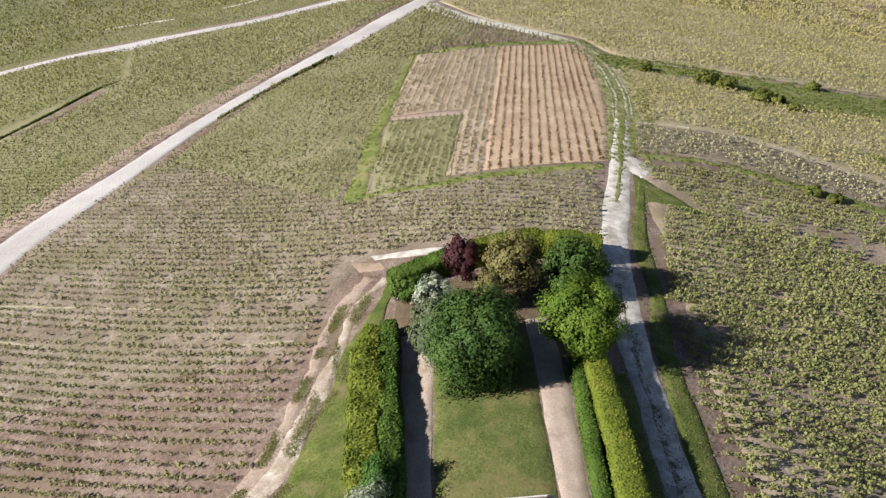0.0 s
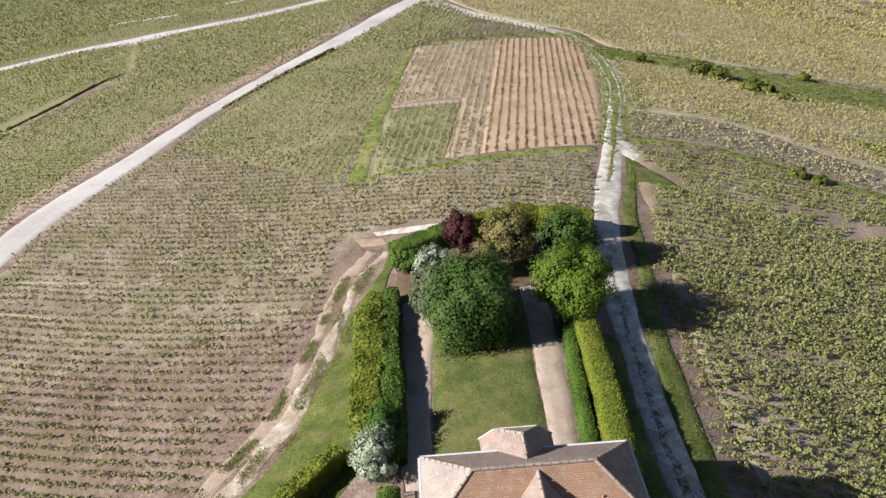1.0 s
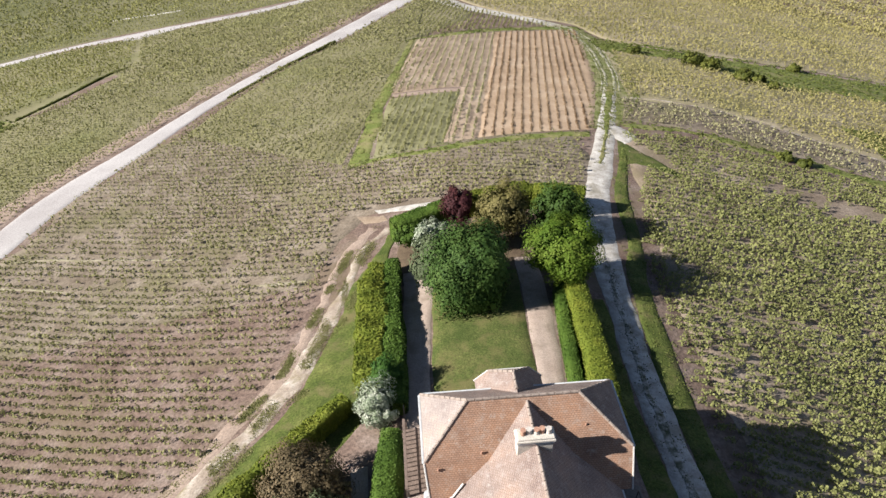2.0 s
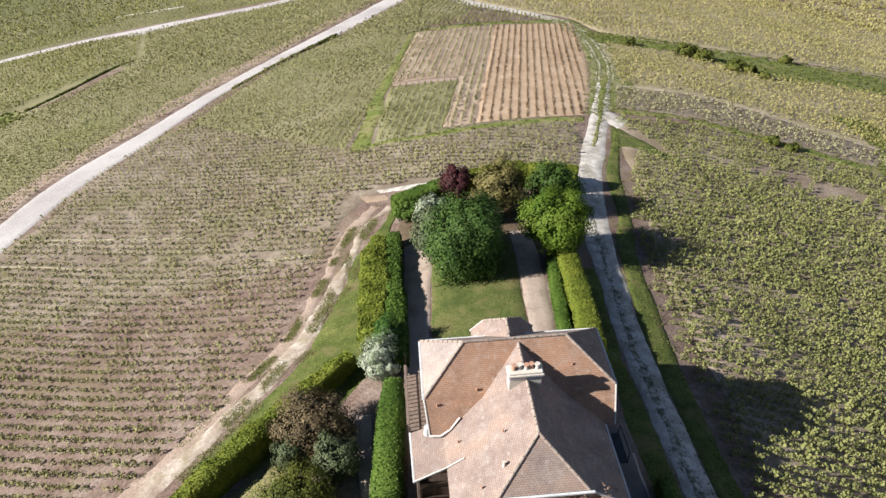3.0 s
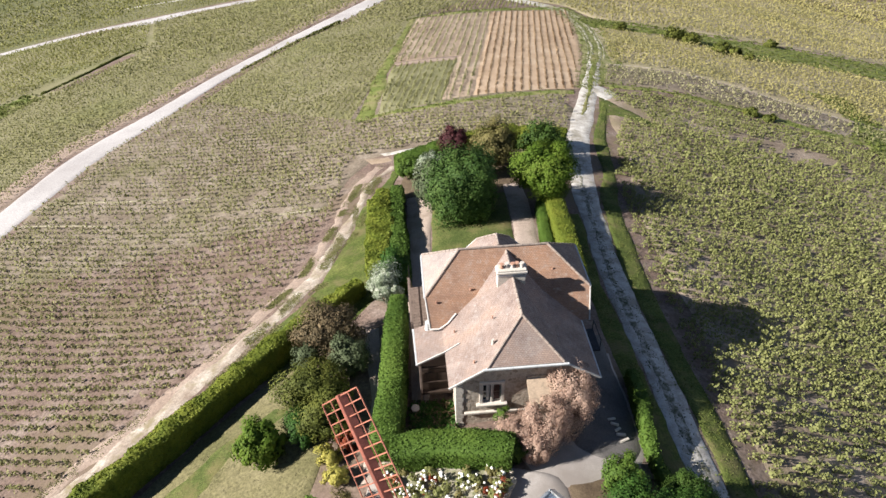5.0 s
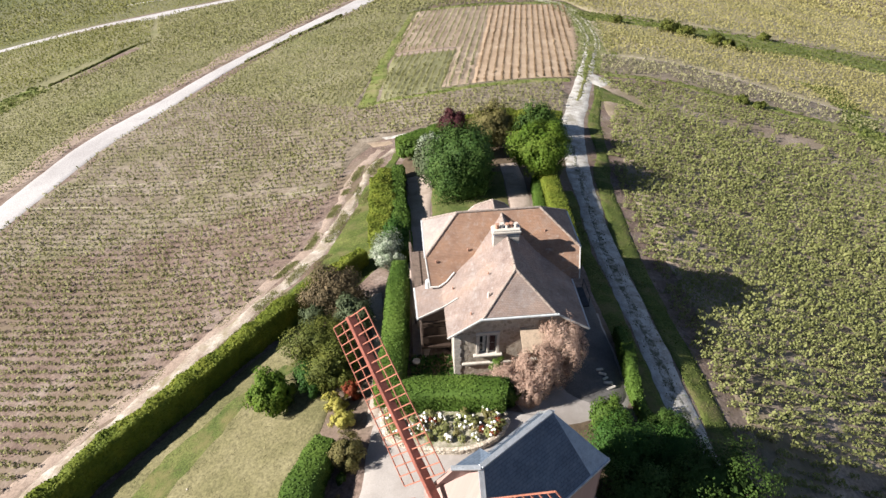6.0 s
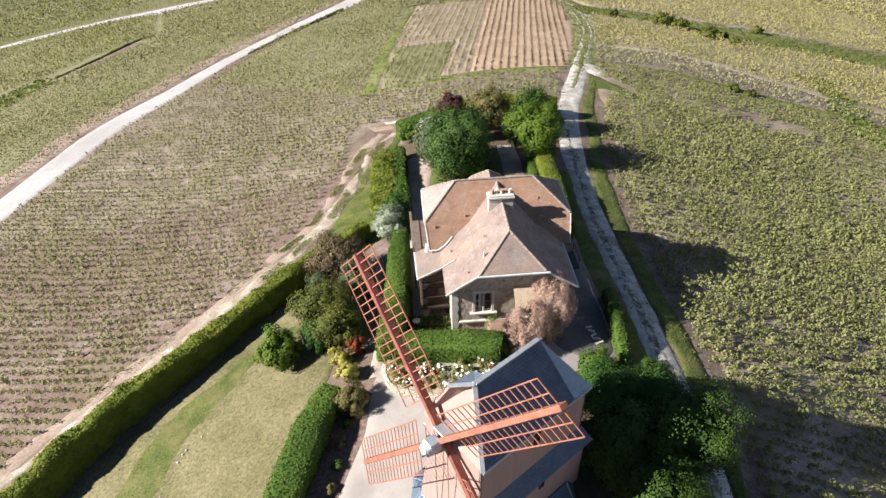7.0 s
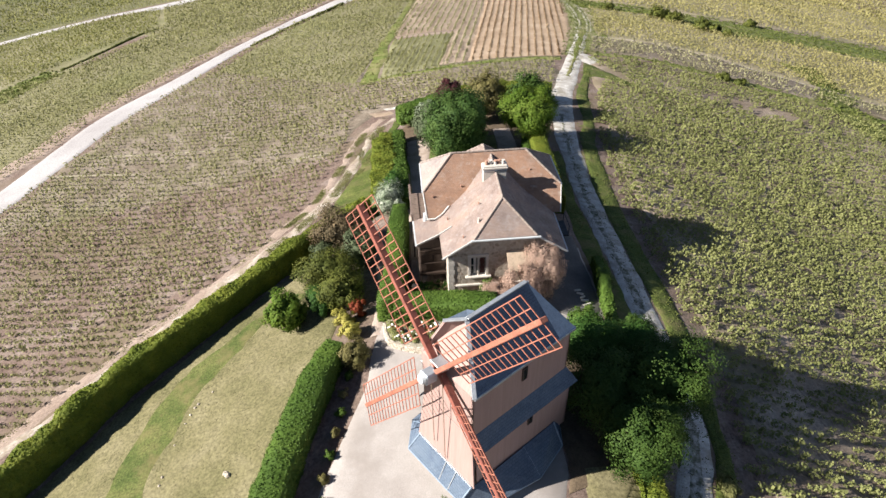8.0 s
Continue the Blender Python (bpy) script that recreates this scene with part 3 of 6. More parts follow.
def tree(name, label, category, x, y, high, radius, material, leaf=0.24, clumps=60, per=110, low=0.12, squash=1.0, seed=1,
         droop=0.0, trunk=0.16, clump_size=0.30, core=0.55, sink=0.05, group=""):
    """A tapered trunk with limbs and a crown of many leaf clumps, uneven in outline and with gaps."""
    rng = np.random.default_rng(seed)
    if x < 40:
        leaf, per = leaf * 0.75, int(per * 1.3)
    base = ground(x, y) - sink
    t = thing(name, label, category, group, at=(x, y, base))
    bottom = low * high
    mid, half = (high + bottom) / 2, (high - bottom) / 2
    bm = bmesh.new()
    bend = Vector((rng.normal(0, 0.05), rng.normal(0, 0.05), 1)) * high * 0.55
    add_rod(bm, (0, 0, 0), bend, trunk, trunk * 0.45, 9)
    for k in range(6):
        a = k * 1.05 + rng.uniform(0, 0.5)
        s = bend * rng.uniform(0.45, 0.95)
        e = s + Vector((math.cos(a) * radius * 0.55, math.sin(a) * radius * 0.55, half * rng.uniform(0.15, 0.6)))
        add_rod(bm, s, e, trunk * 0.4, trunk * 0.12, 6)
    part("trunk", bm, BARK, t)
    # clump places: mostly near the skin of an uneven egg
    d = rng.normal(0, 1, (clumps, 3))
    d /= np.linalg.norm(d, axis=1, keepdims=True)
    lump = 1 + 0.13 * np.sin(d[:, 0] * 3.1 + seed) + 0.10 * np.sin(d[:, 1] * 4.3 + seed * 2.1) + 0.09 * np.sin(d[:, 2] * 5.0 + seed)
    rr = (rng.uniform(0.62, 0.90, clumps) * lump)[:, None]
    cc = d * rr * (radius * squash, radius, half) + (0, 0, mid)
    cr = radius * clump_size * rng.uniform(0.7, 1.3, clumps)
    u = rng.normal(0, 1, (clumps, per, 3))
    u /= np.linalg.norm(u, axis=2, keepdims=True)
    q = cc[:, None] + u * (cr[:, None, None] * rng.uniform(0.45, 1.05, (clumps, per, 1)))
    q[..., 2] -= droop * cr[:, None] * rng.uniform(0, 1, (clumps, per)) * 1.6
    nr = u + d[:, None] * 1.0 + (0, 0, 0.3) + rng.normal(0, 0.25, u.shape)
    q, nr = q.reshape(-1, 3), nr.reshape(-1, 3)
    ok = q[:, 2] > 0.05
    q, nr = q[ok], nr[ok]
    v, f = leaf_quads(q, nr, leaf * rng.uniform(0.65, 1.35, len(q)), rng, 1.3 + droop * 1.1)
    # inner leaves, so that no ground is seen straight through the middle
    if core:
        k = 420
        u = rng.normal(0, 1, (k, 3))
        u /= np.linalg.norm(u, axis=1, keepdims=True)
        hc = u * (radius * squash, radius, half) * (core * rng.uniform(0.75, 1.1, (k, 1))) + (0, 0, mid)
        hc[:, 2] = np.maximum(hc[:, 2], 0.15)
        hv, hf = leaf_quads(hc, u + rng.normal(0, 0.3, u.shape), radius * core * 0.38 * rng.uniform(0.7, 1.2, k), rng)
        f = np.vstack([f, hf + len(v)])
        v = np.vstack([v, hv])
    link("crown", sheet_mesh("crown", v, f), material, t)
    return t


def hedge(name, label, pts, width, high, material, leaf=0.15, density=42, seed=1, rough=0.07, top_z=None, group="", category="hedge"):
    """A clipped hedge along a line: a solid body that follows the land, under a coat of small leaves."""
    rng = np.random.default_rng(seed)
    p = resample(pts, 0.6)
    d = np.gradient(p, axis=0)
    d /= np.linalg.norm(d, axis=1, keepdims=True)
    nrm = np.stack([-d[:, 1], d[:, 0]], -1)
    n = len(p)
    w = np.asarray(width, float)
    w = np.interp(np.linspace(0, 1, n), np.linspace(0, 1, w.size), w.ravel())
    h = np.asarray(high, float)
    h = np.interp(np.linspace(0, 1, n), np.linspace(0, 1, h.size), h.ravel())
    section = np.array([(-0.5, 0.0), (-0.52, 0.5), (-0.48, 0.9), (-0.38, 1.0), (0, 1.02), (0.38, 1.0), (0.48, 0.9), (0.52, 0.5), (0.5, 0.0)])
    k = len(section)
    off, lift = section[:, 0], section[:, 1]
    wob = 1 + rough * (np.stack([np.convolve(rng.normal(0, 1, n + 6), np.ones(3) / 3 ** 0.5, "same")[3:-3] for _ in range(k)], 1) + 0.7 * rng.normal(0, 1, (n, 1)))
    px = p[:, :1] + nrm[:, :1] * off[None] * w[:, None] * wob
    py = p[:, 1:] + nrm[:, 1:] * off[None] * w[:, None] * wob
    g = gz(p[:, 0], p[:, 1])
    top = (g + h if top_z is None else np.interp(np.linspace(0, 1, n), np.linspace(0, 1, len(top_z)), top_z))[:, None]
    foot = gz(px, py) - 0.1
    pz = foot + (top - foot) * lift[None] * (1 + 0.4 * (wob - 1))
    t = thing(name, label, category, group, at=(float(p[0, 0]), float(p[0, 1]), float(g[0])))
    o = np.array([p[0, 0], p[0, 1], g[0]])
    grid = np.stack([px, py, pz], -1) - o
    idx = np.arange(n * k).reshape(n, k)
    body_f = np.stack([idx[:-1, :-1], idx[:-1, 1:], idx[1:, 1:], idx[1:, :-1]], -1).reshape(-1, 4)
    caps = [np.array([r[j], r[j + 1], r[k - 2 - j], r[k - 1 - j]]) for r in (idx[0], idx[-1]) for j in range(k // 2)]
    caps = np.array([c for c in caps if len(set(c.tolist())) == 4])
    link("body", sheet_mesh("body", grid.reshape(-1, 3), np.vstack([body_f, caps])), material, t)
    # coat
    quad = grid.reshape(-1, 3)[np.vstack([body_f, caps])]
    nr = np.cross(quad[:, 2] - quad[:, 0], quad[:, 3] - quad[:, 1])
    area = np.linalg.norm(nr, axis=1) / 2
    ctr = grid.mean(1, keepdims=True)
    fc = quad.mean(1)
    near = np.linalg.norm(fc[:, None, :2] - ctr[None, :, 0, :2], axis=2).argmin(1)
    inward = np.einsum("ij,ij->i", nr, fc - ctr[near, 0]) < 0
    nr[inward] *= -1
    many = rng.poisson(area * density * 2.7)
    pick = np.repeat(np.arange(len(quad)), many)
    a, b = rng.uniform(0, 1, (2, len(pick), 1))
    qd = quad[pick]
    c = (qd[:, 0] * (1 - a) + qd[:, 1] * a) * (1 - b) + (qd[:, 3] * (1 - a) + qd[:, 2] * a) * b
    un = nr[pick] / np.maximum(area[pick, None] * 2, 1e-6)
    c = c + un * rng.uniform(-0.03, 0.10, (len(pick), 1))
    v, f = leaf_quads(c, un + rng.normal(0, 0.5, c.shape) + (0, 0, 0.2), leaf * 0.62 * rng.uniform(0.6, 1.4, len(c)), rng)
    link("leaves", sheet_mesh("leaves", v, f), material, t)
    return t


# ---- the land ----
def spaced(lo, hi, fine, far, grow):
    a = list(np.arange(lo, hi + 1e-6, fine))
    s = fine
    while a[-1] < far:
        s *= grow
        a.append(a[-1] + s)
    b, s = [], fine
    v = lo
    while v > -far:
        s *= grow
        v -= s
        b.append(v)
    return np.array(b[::-1] + a)


gx, gy = np.meshgrid(spaced(-70, 80, 1.25, 3000, 1.16), spaced(-45, 150, 1.25, 3000, 1.16))
tagged(link("ground", grid_mesh("ground", gx, gy, gz(gx, gy)), SOIL), "stony pinkish-brown vineyard soil over a rounded hill", "ground", kind="structure")

# roads and tracks
strip("road", [(-75, 15), (-66, 38), (-58.8, 60), (-54.5, 75), (-46.2, 89.2), (-39, 105.9), (-30, 124), (-19.1, 143.2), (-9.3, 161.4), (5.4, 189.3), (24, 222), (50, 262)],
      [(-69, 12), (-61, 34), (-53.4, 56), (-49.2, 70), (-43.2, 83), (-34.8, 105), (-26, 123), (-14.7, 138.5), (-5, 155), (10, 185), (29, 219), (55, 258)],
      ROAD, "pale crushed-chalk vineyard road", "road", 0.06, 1.5, 0.12, 3)
strip("road_branch", [(-220, 185), (-160, 192), (-122.8, 196.5), (-102.6, 198), (-82.1, 196.5), (-64.3, 195.5), (-43.2, 196), (-19.7, 206), (10, 225)],
      [(-220, 180), (-160, 187), (-118.8, 191), (-99.7, 193.3), (-77, 189.5), (-60.3, 190.5), (-40.3, 191), (-16, 201), (13, 221)],
      ROAD, "pale vineyard road across the far slope", "road", 0.08, 2.0, 0.2, 4)
ribbon("track_upper", [(9.2, 183), (12, 173), (19.5, 160.5), (32.4, 148), (37, 142.4)], [5.0, 6.2, 5.8, 4.4, 3.0],
       CHALK, "white chalk farm track", "track", 0.06, 1.0, 0.3, seed=5)
RUT = [(34, 145), (38.4, 139), (40.2, 121.4), (37.5, 101), (33.8, 87)]
for shift, width in ((-1.7, 0.35), (-0.9, 0.85), (0.8, 0.8), (1.5, 0.3)):
    ribbon("wheel_rut", [(x + shift, y + shift * 0.3) for x, y in RUT], [1.1, width, width, width * 0.7, width * 1.3], RUT_CHALK, "white chalk wheel rut worn through grass", "track", 0.06, 0.8, 0.07, seed=int(50 + shift * 5))
TRACK = [(34.5, 90), (31.8, 82), (26.6, 66.7), (23.4, 58), (20.5, 49.6), (18.9, 42.9), (17.6, 35), (16.7, 27.6), (15.9, 20), (15.6, 10), (15.4, 3), (15.3, -3), (14.6, -10), (13.2, -13.5), (11.2, -18), (7, -28), (2, -42), (-4, -60)]
ribbon("track", TRACK, [2.4, 2.6, 3.0, 3.3, 3.1, 2.6, 2.4, 2.3, 2.2, 2.1, 2.0, 2.0, 1.9], CHALK, "white chalk farm track rutted by wheels", "track", 0.05, 0.7, 0.09, seed=6)
ribbon("track_middle", [(x - 0.05, y) for x, y in TRACK[5:]], [0.4, 0.8, 1.1, 1.15, 1.15, 1.15], TRACK_MIDDLE, "dark weedy middle between the wheel ruts", "track", 0.06, 0.3, 0.10, seed=47, cell=0.3, tuft=7.0, blade=WEED_BLADE, size=0.065, spill=0.0, edge=0.3)
ribbon("track_grass", TRACK[:4], [1.7, 1.3, 0.7, 0.2], VERGE, "grass between the chalk wheel ruts", "track", 0.085, 0.5, 0.12, seed=57, cell=0.4, tuft=5.0, blade=VERGE_BLADE, size=0.12)
strip("chalk_apron", [(26.6, 71.5), (27.4, 69), (28.2, 66.4), (28.6, 64.4)], [(28.2, 72), (30.2, 70.2), (31.2, 67.4), (29.6, 65)], CHALK, "bare white chalk at the field gate", "bare ground", 0.055, 0.4, 0.2, seed=7)
WEST = [(-2.9, 47.6), (-5.4, 44), (-6.9, 39), (-8.2, 33.8), (-9.6, 29), (-11.3, 24.7), (-14.1, 20.7), (-16.4, 17.6), (-18.9, 14.7), (-22.2, 10.8), (-25.4, 8.0), (-29.5, 3.8), (-34.8, -1.0), (-42, -8)]
ribbon("path_west", WEST, [1.0, 1.2, 1.4, 1.6, 1.8, 2.0, 2.1, 2.0, 1.8, 1.4, 1.1, 1.0, 1.0], STONY, "stony chalk path with a grassy middle", "path", 0.05, 0.6, 0.2, seed=8)
ribbon("headland", [(p[0] - 1.5, p[1] + 0.5) for p in WEST], [1.2, 1.5, 1.6, 1.6, 1.6], PINK_SOIL, "bare pink headland at the row ends", "bare ground", 0.03, 0.8, 0.3, seed=9)
strip("chalk_bank", [(-4.6, 52.4), (-0.8, 51.9), (4, 51.2)], [(-4.0, 51.2), (-1, 50.7), (4, 49.8)], CHALK, "white chalk bank behind the garden hedge", "bare ground", 0.05, 0.5, 0.1, seed=10)

strip("red_corner", [(-6.6, 51.6), (-3.6, 51.0)], [(-5.6, 49.6), (-3.0, 49.4)], HALF_SOIL, "bare red-brown soil at the garden corner", "bare ground", 0.05, 0.5, 0.25, seed=66)

# grass
strip("verge_east", [(28, 64), (23.7, 53), (22, 46.6), (21.2, 41), (19.2, 35), (18.5, 31), (17.8, 26), (16.9, 20), (16.7, 10), (16.5, 3), (16.3, -3), (15.6, -10), (14.3, -13.5), (12.3, -18), (8, -28), (3, -42), (-3, -60)],
      [(27.5, 60), (24.9, 52), (23.6, 46), (22.9, 41), (21.2, 35), (20.5, 31), (19.8, 26), (19.0, 20), (18.6, 10), (18.4, 3), (18.1, -3), (17.0, -9), (15.9, -13.5), (14.2, -18), (10, -28), (5, -42), (-1, -60)], LUSH, "rough green grass verge beside the track", "verge", 0.06, 0.7, 0.15, seed=11, tuft=5.0, size=0.07)
strip("verge_wedge", [(28, 66), (30.5, 61), (33.5, 56.5)], [(25.8, 58), (28.5, 57.6), (33, 55.5)], LUSH, "wedge of rough grass by the field gate", "verge", 0.05, 0.7, 0.3, seed=12)
strip("verge_inner", [(13.2, 31), (12.6, 20), (12.5, 10), (12.9, 2), (12.8, -8), (11.5, -30)], [(16, 31), (14.8, 20), (14.6, 10), (14.5, 2), (14, -8), (12.6, -30)], LUSH, "rough grass under the hedge", "verge", 0.03, 0.8, 0.15, seed=13)
strip("grass_wedge", [(-2.8, 46), (-6.3, 38.8), (-7.5, 33.4), (-8.8, 28.4), (-10.4, 24.0), (-13.2, 19.9), (-17.9, 14.0)], [(-2.2, 45), (-3.6, 38), (-3.8, 33), (-3.8, 28), (-3.6, 22), (-6.5, 17.5), (-11.5, 12.0)], LUSH, "bright green grass bank beside the hedge", "verge", 0.04, 0.7, 0.2, seed=14)
strip("grass_strip", [(-8.6, 66.2), (-5.2, 90), (1.8, 129)], [(-5.2, 67), (-2.8, 91), (3.4, 131)], VERGE, "green grass strip between two plots", "verge", 0.06, 1.0, 0.2, seed=15, tuft=2.5, blade=VERGE_BLADE, size=0.12)
strip("grass_baulk", [(-8, 66.8), (-2, 66.9), (7, 67), (16, 68), (25, 69.0)], [(-8, 65.6), (-1, 65.4), (7.4, 65.3), (16, 66.2), (24.4, 66.6)], VERGE, "green grass baulk along the bare plot", "verge", 0.06, 0.9, 0.2, seed=16, tuft=3, size=0.14)
strip("grass_top", [(1, 129), (8, 133), (21, 137), (41, 141)], [(3, 131.5), (9, 130.6), (21.5, 134.6), (42, 137.6)], VERGE, "grass headland above the bare plot", "verge", 0.06, 1.0, 0.2, seed=17, tuft=1.5, size=0.2)
strip("verge_bend", [(43.5, 138), (44, 121), (41.8, 100), (37, 84), (31.8, 73)], [(36.8, 137), (37, 120), (34.4, 101), (30.4, 86), (25.0, 69)], WORN_GRASS, "worn grass round the rutted track", "verge", 0.035, 1.0, 0.4, seed=18, tuft=2.5, size=0.13, spill=0.1)
strip("grass_bank", [(30, 72.2), (41.6, 70.6), (50.4, 65.9), (60.2, 62.0), (95, 49.5), (130, 36)], [(30.5, 70.8), (41.2, 68.8), (50, 64.2), (59.6, 60.2), (94, 47), (130, 33)], VERGE, "green grass bank between two vineyards", "verge", 0.06, 1.2, 0.4, seed=19, tuft=3.0, size=0.16, spill=0.8)
strip("grass_bank_far", [(41, 127), (54, 122.5), (66, 117.5), (84, 114.6), (130, 118)], [(42, 117), (58, 111), (69, 100), (92, 100), (130, 96)], VERGE, "long green grass with scrub between vineyards", "verge", 0.07, 1.5, 0.8, seed=20, tuft=1.6, size=0.22, spill=1.5)
strip("stony_floor", [(35, 84), (48.5, 81.6), (55, 77), (66, 70), (95, 58), (130, 45)], [(31, 73), (41.6, 71), (50.2, 66.4), (60.2, 62.4), (94, 50.5), (130, 37)], FIELD_SOIL, "stony ground with thin vines between two vineyards", "bare ground", 0.055, 1.2, 0.4, seed=48)
ribbon("pale_baulk", [(34.6, 84.2), (42, 83.4), (48.5, 81.2), (55, 76.8), (66, 69.8), (95, 57.8), (130, 45)], [0.7, 1.0, 1.1, 0.8, 0.5, 0.5], STONY, "pale stony line at the edge of a vineyard", "bare ground", 0.075, 0.8, 0.25, seed=21)
strip("pale_path_far", [(50, 124), (66, 118.6), (84, 115.8), (130, 119)], [(50, 122.6), (66, 117), (84, 114.2), (130, 117)], PINK_SOIL, "pale footpath through the far vineyard", "path", 0.09, 1.5, 0.2, seed=22)
strip("pale_path_west", [(-106, 236.6), (-90, 230), (-75.6, 225.4)], [(-103, 232.6), (-89, 227.4), (-75.6, 223.2)], CHALK, "pale footpath in the far western vineyard", "path", 0.09, 2, 0.2, seed=45)
strip("pale_path_north", [(-60, 228.4), (-54.6, 229.4), (-47, 233)], [(-59, 226), (-53.6, 227), (-46, 230.6)], CHALK, "pale footpath in the far western vineyard", "path", 0.09, 1.5, 0.2, seed=58)
strip("layby", [(-84, 190.4), (-76, 190), (-66, 191.2)], [(-83, 187.6), (-76.6, 184.8), (-68, 189)], ROAD, "widened edge of the far road", "road", 0.085, 1.0, 0.3, seed=59)
strip("road_headland", [(-79, 41), (-64.4, 63), (-59.8, 77.6), (-51.6, 92), (-44.4, 108), (-35.6, 126.6), (-24.6, 146), (-14.4, 163)], [(-76, 38), (-60, 60), (-55.6, 75), (-47.4, 89.2), (-40.2, 106), (-31.2, 124.4), (-20.4, 143.6), (-10.6, 161.6)], PINK_SOIL, "bare stony headland beside the chalk road", "bare ground", 0.055, 1.0, 0.5, seed=60)
strip("grass_gully", [(71, 80), (71.5, 70), (67, 58), (68, 47)], [(77, 80), (77, 70), (73.5, 58), (75, 47)], VERGE, "worn grass gully down the eastern vineyard", "verge", 0.06, 1.0, 0.5, seed=46, tuft=2.0, size=0.25, spill=0.8)
strip("bare_patch", [(-80, 121.5), (-75.5, 131), (-70, 144.5)], [(-77, 120), (-70.6, 130), (-67.5, 142)], SOIL, "bare strip of soil between vineyards", "bare ground", 0.06, 1.0, 0.6, seed=23)
strip("grass_patch_far", [(-100, 108), (-86, 122.6)], [(-88, 100), (-80, 117)], VERGE, "grass corner between vineyards", "verge", 0.06, 1.0, 0.6, seed=24, tuft=1.2, size=0.35, spill=1.0)

# bare plot
BARE = [(25.2, 69.6), (31.5, 92), (36, 113), (40.4, 136.6), (21.3, 133.6), (15, 99), (9.2, 68)]
HALF = [(9.2, 68), (15, 99), (21.3, 133.6), (4.4, 130), (-2.4, 94), (9.4, 92.6), (5.2, 67.6)]
strip("bare_plot_side", [(4.6, 67.8), (9.4, 92.4)], [(9.8, 68), (15.2, 92.4)], HALF_SOIL, "half-planted pinkish-tan plot", "bare ground", 0.04, 1.0, 0.1, seed=65)
strip("bare_plot", [(9.2, 68), (14.6, 97), (17.6, 113), (21.2, 133.4)], [(25.9, 69.2), (32.6, 92), (37.2, 113), (41.2, 136.8)], BROWN_SOIL, "freshly worked orange-brown plot with bare rows", "bare ground", 0.045, 1.0, 0.1, seed=25)
strip("bare_plot_end", [(-3.0, 93.6), (3.4, 130)], [(15.4, 92.2), (22, 133.4)], HALF_SOIL, "half-planted pinkish-tan plot", "bare ground", 0.035, 1.0, 0.1, seed=26)
strip("pink_band", [(-2.2, 93.4), (9.6, 92.0)], [(-2.0, 91.6), (9.2, 90.2)], PINK_SOIL, "bare pink headland between two plots", "bare ground", 0.06, 0.8, 0.1, seed=27)

# garden surfaces
strip("lawn_back", [(0.3, 14), (0.2, 21), (0.7, 30), (1.0, 36)], [(8.3, 14), (8.0, 20), (8.6, 28.5), (9, 36)], LAWN, "mown green garden lawn with worn patches", "lawn", 0.06, 0.6, 0.08, seed=28, tuft=5.0, blade=LAWN_BLADE, size=0.04, spill=0.0)
strip("garden_floor", [(-2.0, 36), (-1.5, 45)], [(15, 34), (17.5, 46)], DARK_SOIL, "dark brown ground under the trees", "bare ground", 0.03, 0.8, 0.2, seed=29)
strip("drive_west", [(-2.1, 3), (-2.0, 12), (-1.9, 21), (-1.8, 30), (-1.5, 38)], [(-0.6, 8), (0.3, 14), (0.25, 21), (0.75, 30), (2.2, 38)], DRIVE, "pale gravel garden drive", "drive", 0.05, 0.6, 0.06, seed=30)
strip("drive_east", [(8.2, 14), (8.0, 20), (8.6, 29), (9, 38)], [(10.3, 14), (9.95, 20), (11.0, 30), (11.4, 38)], DRIVE, "pale gravel garden drive", "drive", 0.05, 0.6, 0.06, seed=31)
strip("forecourt", [(-4.6, 2.0), (-5.2, -1), (-5.7, -4), (-7.4, -8.5), (-8.7, -12), (-9.6, -17), (-8.4, -22)], [(4.2, 0.4), (6.5, -0.5), (6.6, -3), (6.0, -6.5), (5.95, -8.4), (6.4, -10.5), (6.35, -12), (5.9, -13.4), (4.4, -21)], GRAVEL, "pale gravel forecourt round the mill", "forecourt", 0.05, 0.6, 0.05, seed=32)
strip("yard", [(3.6, 2.6), (6, 2.6), (9.4, 4.5), (10, 10)], [(5.5, -1.2), (8.6, -0.8), (12, 1), (12.4, 10)], GRAVEL, "gravel yard beside the house", "yard", 0.045, 0.5, 0.08, seed=33)
strip("yard_dark", [(9.0, 0.8), (8.0, 1.4), (7.4, 2.4), (7.6, 4.4), (9.7, 7.4), (10, 12)], [(11.4, 0.7), (12, 1.4), (12.2, 2.6), (12.3, 5), (12.3, 8), (12.4, 12)], TARMAC, "dark tarmac lane beside the house", "yard", 0.075, 0.5, 0.05, seed=34)
strip("path_garden", [(-5.6, 15.6), (-5.2, 11), (-4.8, 7), (-5.4, 1.0)], [(-4.3, 15.6), (-3.9, 11), (-3.6, 7), (-4.4, 1.0)], DRIVE, "narrow garden path along the hedge", "path", 0.05, 0.5, 0.06, seed=35)
strip("lawn_west", [(-11, 14.0), (-15.4, 9.8), (-20.4, 4.6), (-24.8, 0.2), (-28, -4), (-33, -10), (-36, -16)], [(-7, 7), (-8.4, 1), (-9.4, -3.5), (-10.8, -9), (-11.6, -12), (-12.4, -16), (-13, -22)], DRY_LAWN, "sloping lawn with sun-bleached dry grass", "lawn", 0.05, 0.8, 0.1, seed=36, tuft=4.0, blade=DRY_BLADE, size=0.04, spill=0.0)
